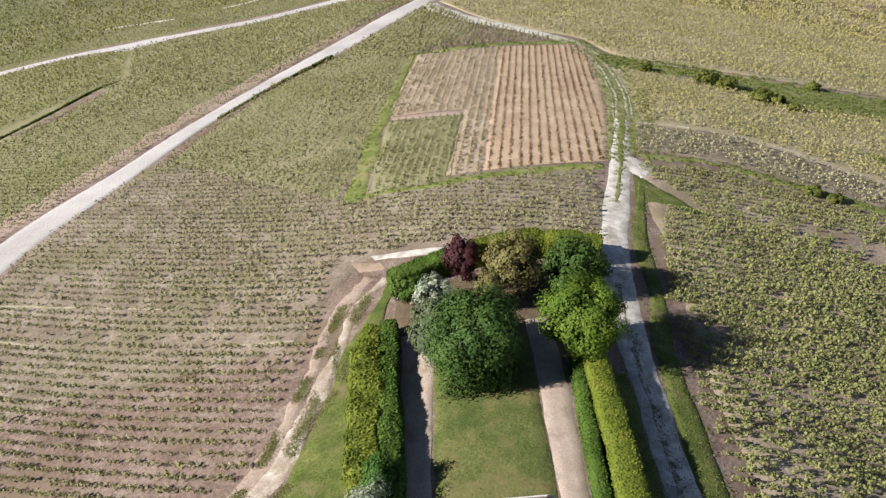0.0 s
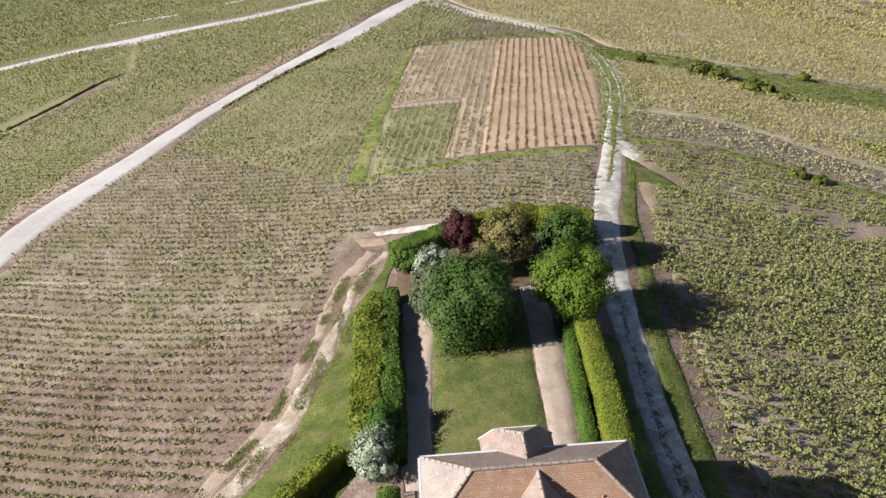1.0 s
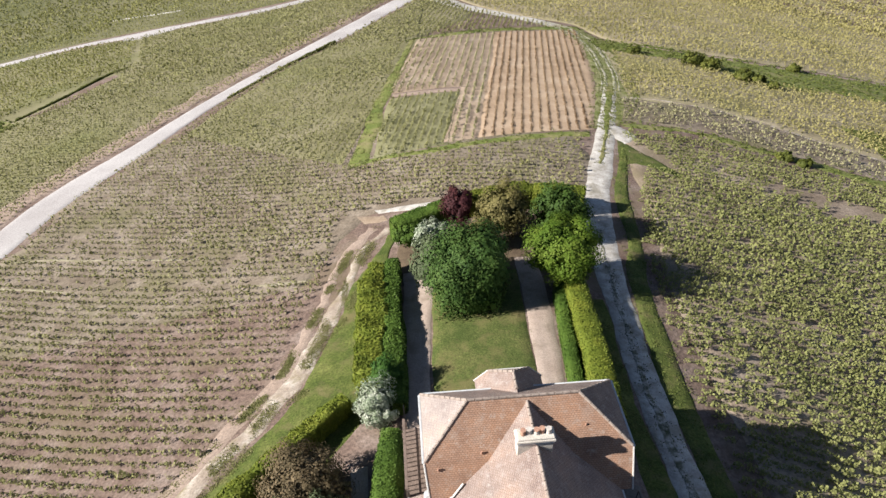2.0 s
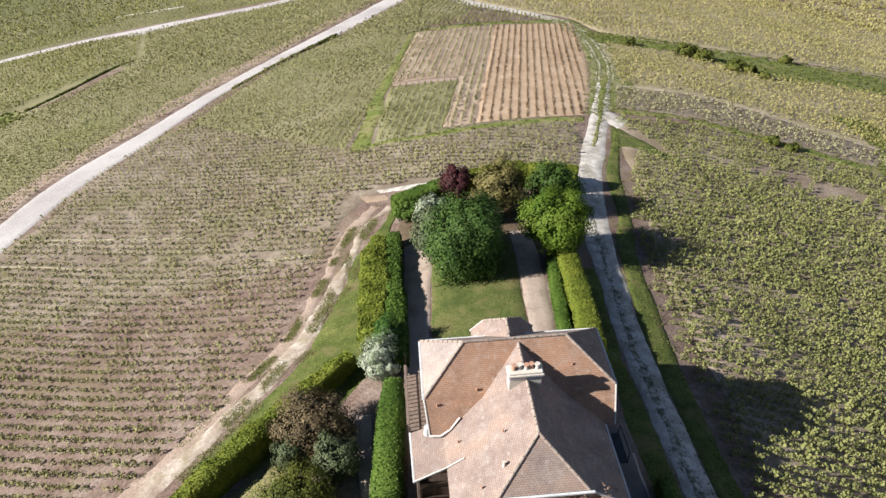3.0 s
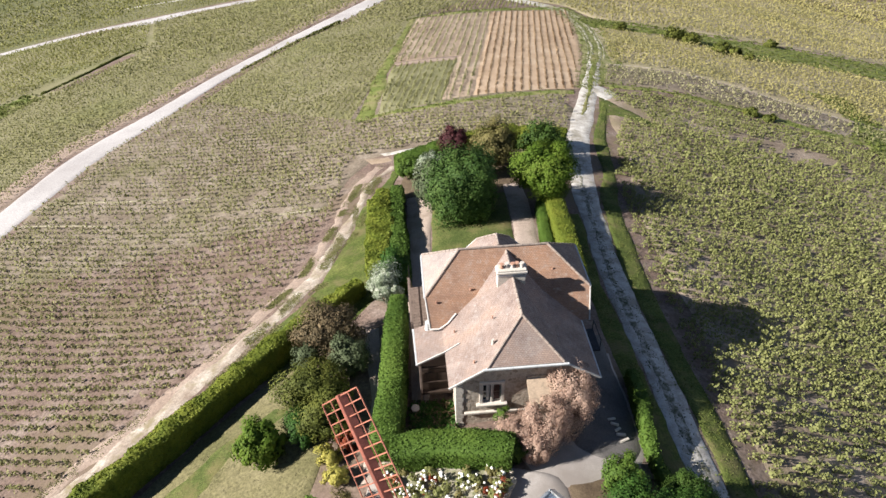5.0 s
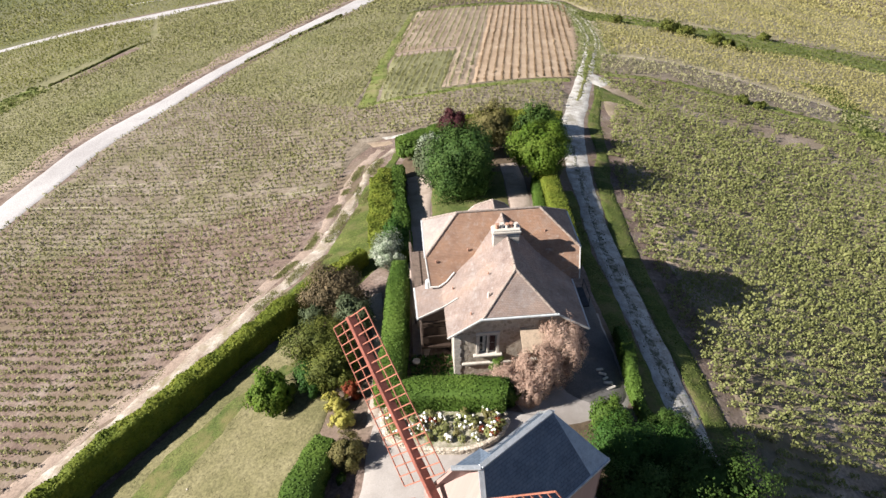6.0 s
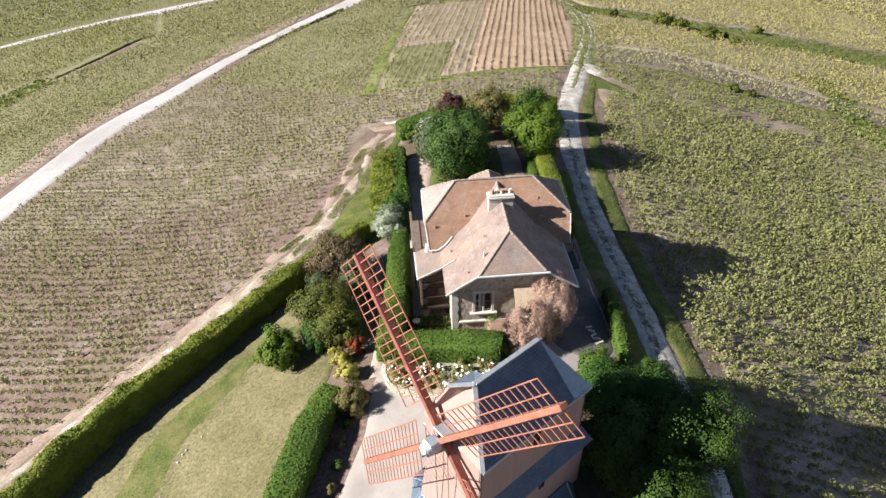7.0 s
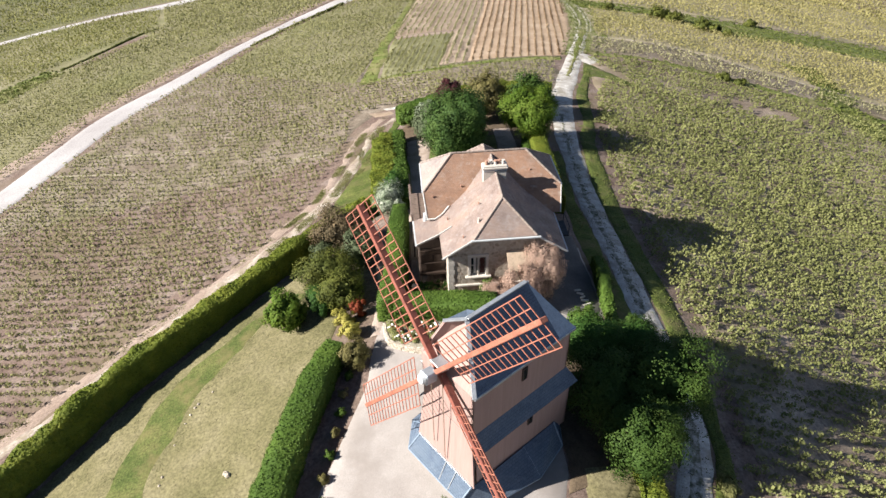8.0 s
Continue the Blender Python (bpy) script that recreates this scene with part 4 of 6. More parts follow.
strip("lawn_green", [(-25, -14), (-23.6, -7), (-22.3, -0.8), (-20.1, 2.8), (-16.9, 5.8), (-12, 9.2)], [(-19, -15), (-19.0, -8.2), (-18.8, -3.7), (-18.0, -1.0), (-15.6, 2.5), (-13.6, 5.2), (-10, 8)], LAWN, "greener band of lawn along the slope", "lawn", 0.07, 0.8, 0.3, edge=0.9, seed=37, tuft=4.0, blade=LAWN_BLADE, size=0.04, spill=0.4)
strip("lawn_east", [(6.9, -11.6), (6.7, -14), (6.4, -22), (3, -30), (-2, -42), (-8, -58)], [(10.2, -11.4), (10.4, -14), (9.4, -20), (5.2, -28.5), (0.2, -42), (-6, -58)], DRY_LAWN, "small patch of dry lawn by the mill", "lawn", 0.06, 0.6, 0.1, seed=38)
# soil strip; tree and bush shade is put into its dark colour
strip("mill_border", [(6.7, -0.6), (6.6, -3), (5.9, -6.5), (5.9, -8.4), (6.3, -10.5), (6.3, -12.2), (6.0, -13)], [(14.2, -0.6), (14.2, -3), (14.1, -6.5), (13.8, -8.4), (12.4, -10.6), (10.6, -11.9), (8.0, -12.4)], DARK_SOIL, "soil beside the mill, darkened for the shade of its trees", "bare ground", 0.04, 0.6, 0.1, seed=61)
strip("lawn_south", [(-36, -15), (-40, -30), (-44, -58)], [(6.4, -21), (2.6, -31), (-8, -58)], DRY_LAWN, "rough grass slope below the forecourt", "lawn", 0.035, 1.0, 0.3, seed=54, cell=1.5, tuft=1.0, blade=DRY_BLADE, size=0.1)

pg = np.random.default_rng(62)
tufts("ground_cover", pg.uniform(-2.1, 0.8, 420), pg.uniform(2.9, 6.9, 420), HEDGE_DARK, "low dark ground cover before the porch", high=0.34, leaf=0.13, blades=8, seed=63)
tufts("ground_cover", pg.uniform(-2.1, 0.8, 120), pg.uniform(2.9, 6.9, 120), BRONZE_LEAF, "brown withered plants before the porch", high=0.42, leaf=0.11, blades=8, seed=64)
# the hedge's shade is laid down here as a dark soil strip
strip("porch_ground", [(-2.2, 2.8), (-2.2, 7.4)], [(1.0, 2.6), (0.9, 7.0)], DARK_SOIL, "soil before the porch, darkened for the hedge's shade", "bare ground", 0.075, 0.5, 0.06, seed=53)

# grassy ground under the older plots
strip("plot_floor", [(-9.2, 67), (-24, 79), (-37.4, 90.4)], [(4, 131), (6, 155), (8.4, 180)], GRASSY_SOIL, "grassy vineyard soil", "ground", 0.040, 4.0, 0.1, seed=39, cell=4.5)
strip("plot_floor", [(-37, 91), (-31.6, 106.6), (-23.4, 123.6), (-13, 138), (-4, 153), (8.8, 179)], [(-9.4, 67.4), (-5.4, 92), (0, 118), (5, 132), (18, 150), (18, 158)], GRASSY_SOIL, "grassy vineyard soil", "ground", 0.040, 4.0, 0.1, seed=40, cell=4.5)
strip("plot_floor", [(-78, 41), (-62.4, 63), (-57.8, 77.6), (-49.8, 92), (-42.8, 108), (-34, 126.6), (-23, 146), (-13, 164), (0, 187)], [(-210, 60), (-190, 110), (-170, 150), (-130, 188), (-100, 191), (-77, 188), (-60, 189), (-40, 190), (-16, 200)], GRASSY_SOIL, "grassy vineyard soil", "ground", 0.040, 4.0, 0.1, seed=41, cell=4.5)
strip("plot_floor", [(-330, 190), (-160, 194), (-102, 200), (-64, 198), (-21, 208), (40, 262), (90, 330)], [(-600, 500), (-430, 560), (-330, 600), (-220, 600), (-100, 580), (40, 500), (200, 500)], FAR_SOIL, "grassy vineyard soil", "ground", 0.060, 6.0, 0.1, seed=42, cell=4.5)
strip("plot_floor", [(12, 186), (22, 163), (34, 150), (42, 143), (46, 127), (60, 121), (84, 117), (130, 120), (200, 130)], [(60, 300), (120, 330), (180, 360), (240, 380), (300, 400), (360, 380), (400, 330), (420, 300), (440, 260)], SLOPE_SOIL, "grassy vineyard soil", "ground", 0.050, 4.0, 0.1, seed=43, cell=4.5)
strip("plot_floor", [(35.6, 82), (48.6, 79), (55, 75), (66, 68), (95, 56), (130, 46)], [(42, 120), (58, 112), (69, 101), (92, 100), (130, 95), (160, 92)], SLOPE_SOIL, "grassy vineyard soil", "ground", 0.040, 4.0, 0.1, seed=44, cell=4.5)

strip("plot_floor", [(29.6, 67), (26, 50), (22.4, 32), (20.2, 13), (19.3, -2), (18.2, -12), (17, -32)], [(60, 58), (72, 45), (82, 30), (90, 10), (96, 0), (100, -15), (100, -32)], EAST_SOIL, "olive-brown vineyard soil", "ground", 0.050, 2.5, 0.3, seed=49, cell=2.5)
strip("plot_floor", [(-58, 38), (-53, 56), (-48.6, 70), (-42.8, 83.6), (-37.6, 90)], [(-13, 40), (-5, 51), (7, 51), (21, 52), (23.6, 66)], FIELD_SOIL, "tan grassy vineyard soil", "ground", 0.035, 1.6, 0.8, seed=52, cell=2.0)
strip("plot_floor", [(-5.2, 67), (-2.6, 91)], [(5.4, 67.2), (9.6, 90)], GREEN_PLOT, "weedy green vineyard soil", "ground", 0.040, 1.0, 0.1, seed=50, cell=2.0)

# pale dry lines between rows
for k, pts in enumerate(([(-52, 57.7), (-40.5, 54.9), (-29, 51.5), (-24, 50.0)], [(-54.4, 53.1), (-46, 50.7), (-40, 48.5)], [(-17, 42.2), (-11.4, 40.8)])):
    ribbon("straw_line", pts, [0.2, 0.5, 0.45, 0.15], STRAW, "pale dry grass line between two vine rows", "verge", 0.07, 0.6, 0.09, seed=56 + k, cell=0.4)

# ---- vineyards ----
vineyard("vine_rows", [(-43.4, 82.6), (-38.4, 90), (-8.6, 65.4), (7, 64.8), (23.4, 65.8), (19.2, 50.4), (7, 52.0), (-5.0, 53.0), (-9.4, 51.4), (-8.6, 45.4), (-10.2, 38.6), (-11.7, 32.6), (-12.8, 27.8), (-14.0, 24.4), (-17.0, 20.0), (-21.4, 15.4), (-25.6, 10.9), (-29.6, 6.2), (-35.2, 1.2), (-43, -6), (-75, -18), (-90, 10), (-67.6, 16), (-59.6, 37), (-53, 56.2), (-48.8, 70.4)],
         -17.6, VINE, "rows of young vines on stony soil", high=0.70, gaps=0.03, seed=2, lanes=((-48.5, 58), (-38, 49.1)), bare=3.0)
vineyard("vine_rows", [(28.6, 68), (41, 67.4), (50, 62.6), (60, 58.6), (96, 42), (80, 26), (60, 0), (42, -32), (10, -32), (17.0, -12), (18.6, -2), (18.9, 6), (19.2, 13), (19.8, 22), (21.2, 32), (23.4, 43), (25.4, 50), (29, 57), (33.5, 57)],
         -14, VINE_GREEN, "rows of leafy vines on the eastern slope", step=0.80, spread=0.34, high=0.78, leaf=1.02, gaps=0.02, seed=3, bare=1.1, many=2.1, slim=0.66, sprawl=0.60)
vineyard("vine_rows", [(-38.4, 89.6), (-34.2, 105), (-25.4, 123), (-14.2, 138), (-4.6, 154), (9.4, 183), (18, 159), (31, 146), (37, 141.6), (21, 137.2), (3, 132), (1.0, 129), (-4.8, 90), (-8.6, 66.6), (-9.5, 66)],
         76, VINE, "rows of green vines on the middle slope", gaps=0.05, seed=4)
vineyard("vine_rows", [(-4.9, 67.2), (-2.2, 91.4), (9.2, 90), (5.0, 67.2)], 79, VINE, "small plot of low green vines", gaps=0.05, high=0.5, seed=5)
vineyard("stubble_rows", BARE, 79.2, DRY_ROW, "low dry rows on the bare brown plot", row=1.30, step=0.42, spread=0.25, high=0.22, leaf=0.8, gaps=0.06, seed=6)
vineyard("vine_rows", HALF, 79.2, VINE_PALE, "thin young vines on the brown plot", row=1.3, step=0.7, high=0.5, gaps=0.08, seed=7)
vineyard("vine_rows", [(-74, 40), (-60, 60.4), (-55.6, 75.4), (-47.2, 89.6), (-40, 106.2), (-31, 124.4), (-20, 143.8), (-10.2, 162), (4, 188), (-16, 199), (-40, 189), (-60, 188), (-77, 186.6), (-66, 152), (-70.6, 145), (-65, 141), (-80, 118), (-100, 104), (-110, 60)],
         -22, VINE, "rows of vines below the chalk road", gaps=0.05, seed=8)
vineyard("vine_rows", [(-78, 187), (-68, 152), (-73, 145.6), (-88, 124), (-104, 108), (-170, 90), (-220, 178), (-119, 189), (-100, 191)], 25, VINE_FAR, "rows of green vines on the far western slope", row=1.15, step=1.05, gaps=0.03, seed=9)
vineyard("vine_rows", [(-200, 195), (-122, 199), (-102, 200.6), (-82, 199), (-64, 198), (-43, 198.6), (-21, 208), (8, 226), (40, 262), (-20, 330), (-120, 480), (-330, 520), (-330, 250)], 65, VINE_FAR, "rows of vines beyond the far road", row=1.6, step=1.4, gaps=0.08, seed=10)
vineyard("vine_rows", [(14, 182), (22, 163), (34, 150), (42, 143.6), (46, 127), (60, 122), (84, 117.6), (130, 120.6), (180, 140), (330, 300), (300, 400), (180, 330), (60, 255), (32, 216)], -8, VINE_GOLD, "rows of yellow-green vines on the far eastern slope", row=1.25, step=1.2, gaps=0.03, seed=11)
vineyard("vine_rows", [(35.6, 86), (40, 101), (43, 116), (57, 110), (68, 99), (90, 98.6), (118, 95), (110, 57), (95, 60), (66, 71), (55, 78), (48.6, 82.6)], -14, VINE_GOLD, "rows of yellow-green vines between grass banks", gaps=0.04, seed=12, bare=1.9)
vineyard("vine_rows", [(34, 82.6), (48, 80), (54.6, 76), (65, 69), (128, 45), (128, 38), (94, 51), (60, 63), (50, 67), (41.6, 71.6), (31, 73)], -14, VINE_PALE, "thin strip of vines on stony ground", gaps=0.2, seed=13)

# grass tufts along verges and in the middle of the tracks


def along_line(pts, count, off, spread, seed):
    r = np.random.default_rng(seed)
    p = even(pts, 400)
    d = np.gradient(p, axis=0)
    d /= np.linalg.norm(d, axis=1, keepdims=True)
    k = r.integers(0, 400, count)
    o = off + r.normal(0, spread, count)
    return p[k, 0] - d[k, 1] * o, p[k, 1] + d[k, 0] * o


for pts, count, off, spread, label in (
                                       (TRACK[7:], 900, -1.7, 0.4, "rough grass tufts under the hedge"), (WEST[:8], 2600, 0.15, 0.36, "grass growing in the middle of the path"),
                                       (WEST[1:7], 2000, -1.6, 0.22, "grass along the edge of the path"), (WEST, 900, -1.8, 0.35, "weeds along the row ends"), (WEST[:9], 1500, 1.5, 0.35, "grass tufts on the bank")):
    fx, fy = along_line(pts, count, off, spread, count + int(off * 10) + 60)
    grown = drifts(fx, fy, 70 + count, 1.2) > -0.05      # in patches
    fx, fy = fx[grown], fy[grown]
    tufts("grass_tufts", fx, fy, VERGE_BLADE, label, high=0.09, leaf=0.055, blades=9, seed=count)


# ---- house ----
house = thing("house", "stone house with steep brown tiled roofs and half-hipped gables", "house", at=(5.0, 9.0, -1.6))
HO = Vector(house.location)


def slabs(name, faces, thick, material, parent, label=""):
    """Roof planes: each face is a plate of its own thickness, mapped in metres along and up its slope."""
    bm = bmesh.new()
    uv = bm.loops.layers.uv.new("UVMap")
    for f in faces:
        p = [Vector(v) - HO for v in f]
        nrm = (p[1] - p[0]).cross(p[2] - p[0]).normalized()
        if nrm.z < 0:
            p.reverse()
            nrm = -nrm
        u = Vector((0, 0, 1)).cross(nrm)
        u = u.normalized() if u.length > 1e-4 else Vector((1, 0, 0))
        w = nrm.cross(u)
        top = [bm.verts.new(v) for v in p]
        low = [bm.verts.new(v - nrm * thick) for v in p]
        made = [bm.faces.new(top), bm.faces.new(low[::-1])]
        n = len(p)
        made += [bm.faces.new((top[i], low[i], low[(i + 1) % n], top[(i + 1) % n])) for i in range(n)]
        for fc in made:
            for lp in fc.loops:
                lp[uv].uv = (lp.vert.co.dot(u), lp.vert.co.dot(w))
    me = bpy.data.meshes.new(name)
    bm.to_mesh(me)
    bm.free()
    return link(name, me, material, parent, label)


RX, RZ, RF = 5.0, 7.1, 4.35          # ridge line, ridge height, front edge of the main roof
A1, Z1, A2, Z2 = 2.3, 5.05, 4.62, 3.45
L0, L1, L2, R0, R1, R2 = RX, RX - A1, RX - A2, RX, RX + A1, RX + A2
main_faces = [
    [(L0, 6.5, RZ), (L0, 12.8, RZ), (L1, 12.8, Z1), (L1, RF, Z1)],
    [(L1, RF, Z1), (L1, 12.0, Z1), (L2, 10.2, Z2), (L2, RF, Z2)],
    [(L2, 7.25, Z2), (L2, 10.2, Z2), (-1.5, 10.1, 2.78), (-1.4, 7.0, 2.8)],
    [(R0, 6.5, RZ), (R1, RF, Z1), (R1, 12.8, Z1), (R0, 12.8, RZ)],
    [(R1, RF, Z1), (R2, RF, Z2), (R2, 9.3, Z2), (R1, 11.2, Z1)],
    [(L0, 6.5, RZ), (L1, RF, Z1), (R1, RF, Z1)],
]
for k, f in enumerate(main_faces):
    slabs("roof_slope", [f], 0.16, TILES, house, "" if k else "weathered brown tiles speckled with lichen")
WY, WZ = 12.75, 7.3
wing_faces = [
    [(1.85, WY, WZ), (7.8, WY, WZ), (10.4, 10.6, 5.2), (-0.6, 10.6, 5.2)],
    [(-0.6, 10.6, 5.2), (10.4, 10.6, 5.2), (10.2, 9.2, 3.42), (-0.4, 9.3, 3.42)],
    [(1.85, WY, WZ), (-0.6, 10.6, 5.2), (-0.6, 15.0, 5.2)],
    [(7.8, WY, WZ), (10.4, 14.95, 5.2), (10.4, 10.6, 5.2)],
    [(1.85, WY, WZ), (-0.6, 15.0, 5.2), (10.4, 14.95, 5.2), (7.8, WY, WZ)],
]
for k, f in enumerate(wing_faces):
    slabs("wing_roof_slope", [f], 0.16, RED_TILES if k < 2 else PALE_TILES if k == 2 else TILES, house)
rear_faces = [
    [(4.7, 13.4, 6.6), (4.7, 15.0, 6.6), (3.5, 16.3, 5.25), (2.7, 16.4, 4.3), (2.7, 13.6, 4.3)],
    [(4.7, 13.4, 6.6), (6.7, 13.6, 4.3), (6.7, 16.4, 4.3), (5.9, 16.3, 5.25), (4.7, 15.0, 6.6)],
    [(4.7, 15.0, 6.6), (5.9, 16.3, 5.25), (3.5, 16.3, 5.25)],
]
for f in rear_faces:
    slabs("bay_roof_slope", [f], 0.14, TILES, house)


def ridge_caps(a, b, spacing, r, gap_label=""):
    """Half-round caps laid end to end along a ridge or hip."""
    a, b = Vector(a) - HO, Vector(b) - HO
    n = max(2, int((b - a).length / spacing))
    first = None
    for k in range(n):
        p, q = a.lerp(b, k / n), a.lerp(b, (k + 0.9) / n)
        if first is None:
            bm = bmesh.new()
            bmesh.ops.create_cone(bm, cap_ends=True, segments=8, radius1=r * 1.12, radius2=r, depth=(q - p).length)
            first = part("ridge_tile", bm, RIDGE_TILE, house)
            ob = first
        else:
            ob = new("ridge_tile", first.data)
            ob.parent = house
        ob.matrix_basis = Matrix.Translation((p + q) / 2) @ (q - p).to_track_quat("Z", "Y").to_matrix().to_4x4()


for a, b in (((1.85, WY, WZ), (7.8, WY, WZ)), ((5, 6.5, RZ), (5, 9.8, RZ)), ((5, 10.6, RZ), (5, 12.6, RZ)), ((5, 6.5, RZ), (L1, RF, Z1)), ((5, 6.5, RZ), (R1, RF, Z1)),
             ((1.85, WY, WZ), (-0.6, 10.6, 5.2)), ((7.8, WY, WZ), (10.4, 10.6, 5.2)), ((1.85, WY, WZ), (-0.6, 15, 5.2)), ((7.8, WY, WZ), (10.4, 14.95, 5.2)),
             ((4.7, 13.8, 6.6), (4.7, 15, 6.6)), ((4.7, 15, 6.6), (3.5, 16.3, 5.25)), ((4.7, 15, 6.6), (5.9, 16.3, 5.25))):
    ridge_caps(a, b, 0.42, 0.08)


def edging(pts, w=0.10, h=0.16, name="gutter", material=None):
    for a, b in zip(pts, pts[1:]):
        part(name, beam(Vector(a) - HO, Vector(b) - HO, w, h), material or WHITE_METAL, house)


edging([(L1 - 0.25, RF - 0.06, Z1 - 0.10), (R1 + 0.25, RF - 0.06, Z1 - 0.10)], 0.13, 0.13)
edging([(L1, RF - 0.02, Z1 - 0.05), (L2, RF - 0.02, Z2 - 0.05)], 0.07, 0.14, "bargeboard", FLASHING)
edging([(R1, RF - 0.02, Z1 - 0.05), (R2, RF - 0.02, Z2 - 0.05)], 0.07, 0.14, "bargeboard", FLASHING)
edging([(R2 + 0.05, RF, Z2 - 0.10), (R2 + 0.05, 9.2, Z2 - 0.10)], 0.12, 0.12)
edging([(-0.66, 15.0, 5.12), (-0.66, 10.6, 5.12)], 0.12, 0.12)
edging([(-0.62, 10.6, 5.14), (-0.42, 9.3, 3.38)], 0.08, 0.14, "bargeboard", FLASHING)
edging([(10.46, 14.95, 5.12), (10.46, 10.6, 5.12)], 0.12, 0.12)
edging([(10.42, 10.6, 5.14), (10.22, 9.2, 3.38)], 0.08, 0.14, "bargeboard", FLASHING)
edging([(-0.6, 15.06, 5.12), (10.4, 15.01, 5.12)], 0.12, 0.12)
edging([(-1.56, 10.15, 2.70), (-1.46, 6.95, 2.72)], 0.12, 0.12)
edging([(-1.4, 6.96, 2.80), (0.38, 7.2, 3.50), (1.35, 7.28, 4.15)], 0.07, 0.12, "bargeboard", FLASHING)
edging([(-0.4, 9.26, 3.50), (0.2, 9.18, 3.56), (0.75, 9.36, 3.82), (1.35, 9.8, 4.28)], 0.10, 0.10, "flashing", FLASHING)
edging([(2.66, 16.42, 4.26), (3.5, 16.34, 5.2), (5.9, 16.34, 5.2), (6.74, 16.42, 4.26)], 0.07, 0.12, "bargeboard", FLASHING)
edging([(0.44, 4.4, Z2 - 0.08), (0.40, 7.2, Z2 - 0.08)], 0.08, 0.12, "bargeboard", DARK_WOOD)

# walls: front gable, sides, wing
BASE = -2.6


def wall_prism(name, outline, y0, y1, material, label=""):
    """A wall of the given outline in x and z, between two depths."""
    bm = bmesh.new()
    a = [bm.verts.new(Vector((x, y0, z)) - HO) for x, z in outline]
    b = [bm.verts.new(Vector((x, y1, z)) - HO) for x, z in outline]
    bm.faces.new(a), bm.faces.new(b[::-1])
    n = len(a)
    for i in range(n):
        bm.faces.new((a[i], b[i], b[(i + 1) % n], a[(i + 1) % n]))
    return part(name, bm, material, house, label)


WX0, WX1, FY = 0.85, 9.15, 4.8
W_L, W_R, W_B, W_T = 2.42, 3.72, 1.25, 3.0
wall_prism("front_wall", [(WX0, BASE), (W_L, BASE), (W_L, 4.42), (WX0, 3.42)], FY, FY + 0.4, STONE, "rubble stone front wall")
wall_prism("front_wall", [(W_R, BASE), (WX1, BASE), (WX1, 3.42), (7.3, 4.75), (W_R, 4.75)], FY, FY + 0.4, STONE)
wall_prism("front_wall", [(W_L, BASE), (W_R, BASE), (W_R, W_B), (W_L, W_B)], FY, FY + 0.4, STONE)
wall_prism("front_wall", [(W_L, W_T), (W_R, W_T), (W_R, 4.75), (2.7, 4.75), (W_L, 4.42)], FY, FY + 0.4, STONE)
part("side_wall", box((0.4, 4.2, 6.0), Matrix.Translation(Vector((1.05, 7.35, 0.42)) - HO)), STONE, house)
part("side_wall", box((0.4, 5.2, 6.0), Matrix.Translation(Vector((8.95, 7.85, 0.42)) - HO)), STONE, house)
part("wing_wall", box((0.4, 3.7, 7.4), Matrix.Translation(Vector((0.1, 12.9, 1.0)) - HO)), STONE, house, "rubble stone end wall of the wing")
part("wing_wall", box((0.4, 3.7, 7.4), Matrix.Translation(Vector((9.75, 12.9, 1.0)) - HO)), STONE, house)
part("rear_wall", box((9.2, 0.4, 7.4), Matrix.Translation(Vector((4.92, 14.6, 1.0)) - HO)), STONE, house)
part("inner_wall", box((9.0, 0.3, 6.0), Matrix.Translation(Vector((4.9, 9.6, 0.4)) - HO)), STONE, house)
part("bay_wall", box((3.6, 1.7, 6.4), Matrix.Translation(Vector((4.7, 15.4, 1.0)) - HO)), WHITE_WALL, house, "rendered rear bay")
# quoin and ledge of dressed stone
for k in range(13):
    w = 0.50 if k % 2 else 0.42
    part("quoin", box((w, 0.46, 0.40), Matrix.Translation(Vector((WX0 + w / 2 - 0.04, FY + 0.19, -2.0 + k * 0.41)) - HO), 0.012), DRESSED, house)
part("ledge", box((WX1 - WX0 - 0.6, 0.24, 0.16), Matrix.Translation(Vector((5.2, FY - 0.04, 0.35)) - HO), 0.02), DRESSED, house, "dressed stone string course")
# window
win = part("window", beam(Vector((W_L - 0.14, FY + 0.02, W_T + 0.14)) - HO, Vector((W_R + 0.14, FY + 0.02, W_T + 0.14)) - HO, 0.20, 0.28), DRESSED, house, "two-light window in a pale stone surround")
part("jamb", box((0.20, 0.20, 1.75), Matrix.Translation(Vector((W_L - 0.02, FY + 0.02, 2.12)) - HO), 0.015), DRESSED, win)
part("jamb", box((0.20, 0.20, 1.75), Matrix.Translation(Vector((W_R + 0.02, FY + 0.02, 2.12)) - HO), 0.015), DRESSED, win)
part("mullion", box((0.13, 0.14, 1.72), Matrix.Translation(Vector((3.07, FY + 0.05, 2.12)) - HO), 0.015), DRESSED, win)
part("sill", box((1.95, 0.36, 0.13), Matrix.Translation(Vector((3.07, FY - 0.08, 1.19)) - HO), 0.02), DRESSED, win)
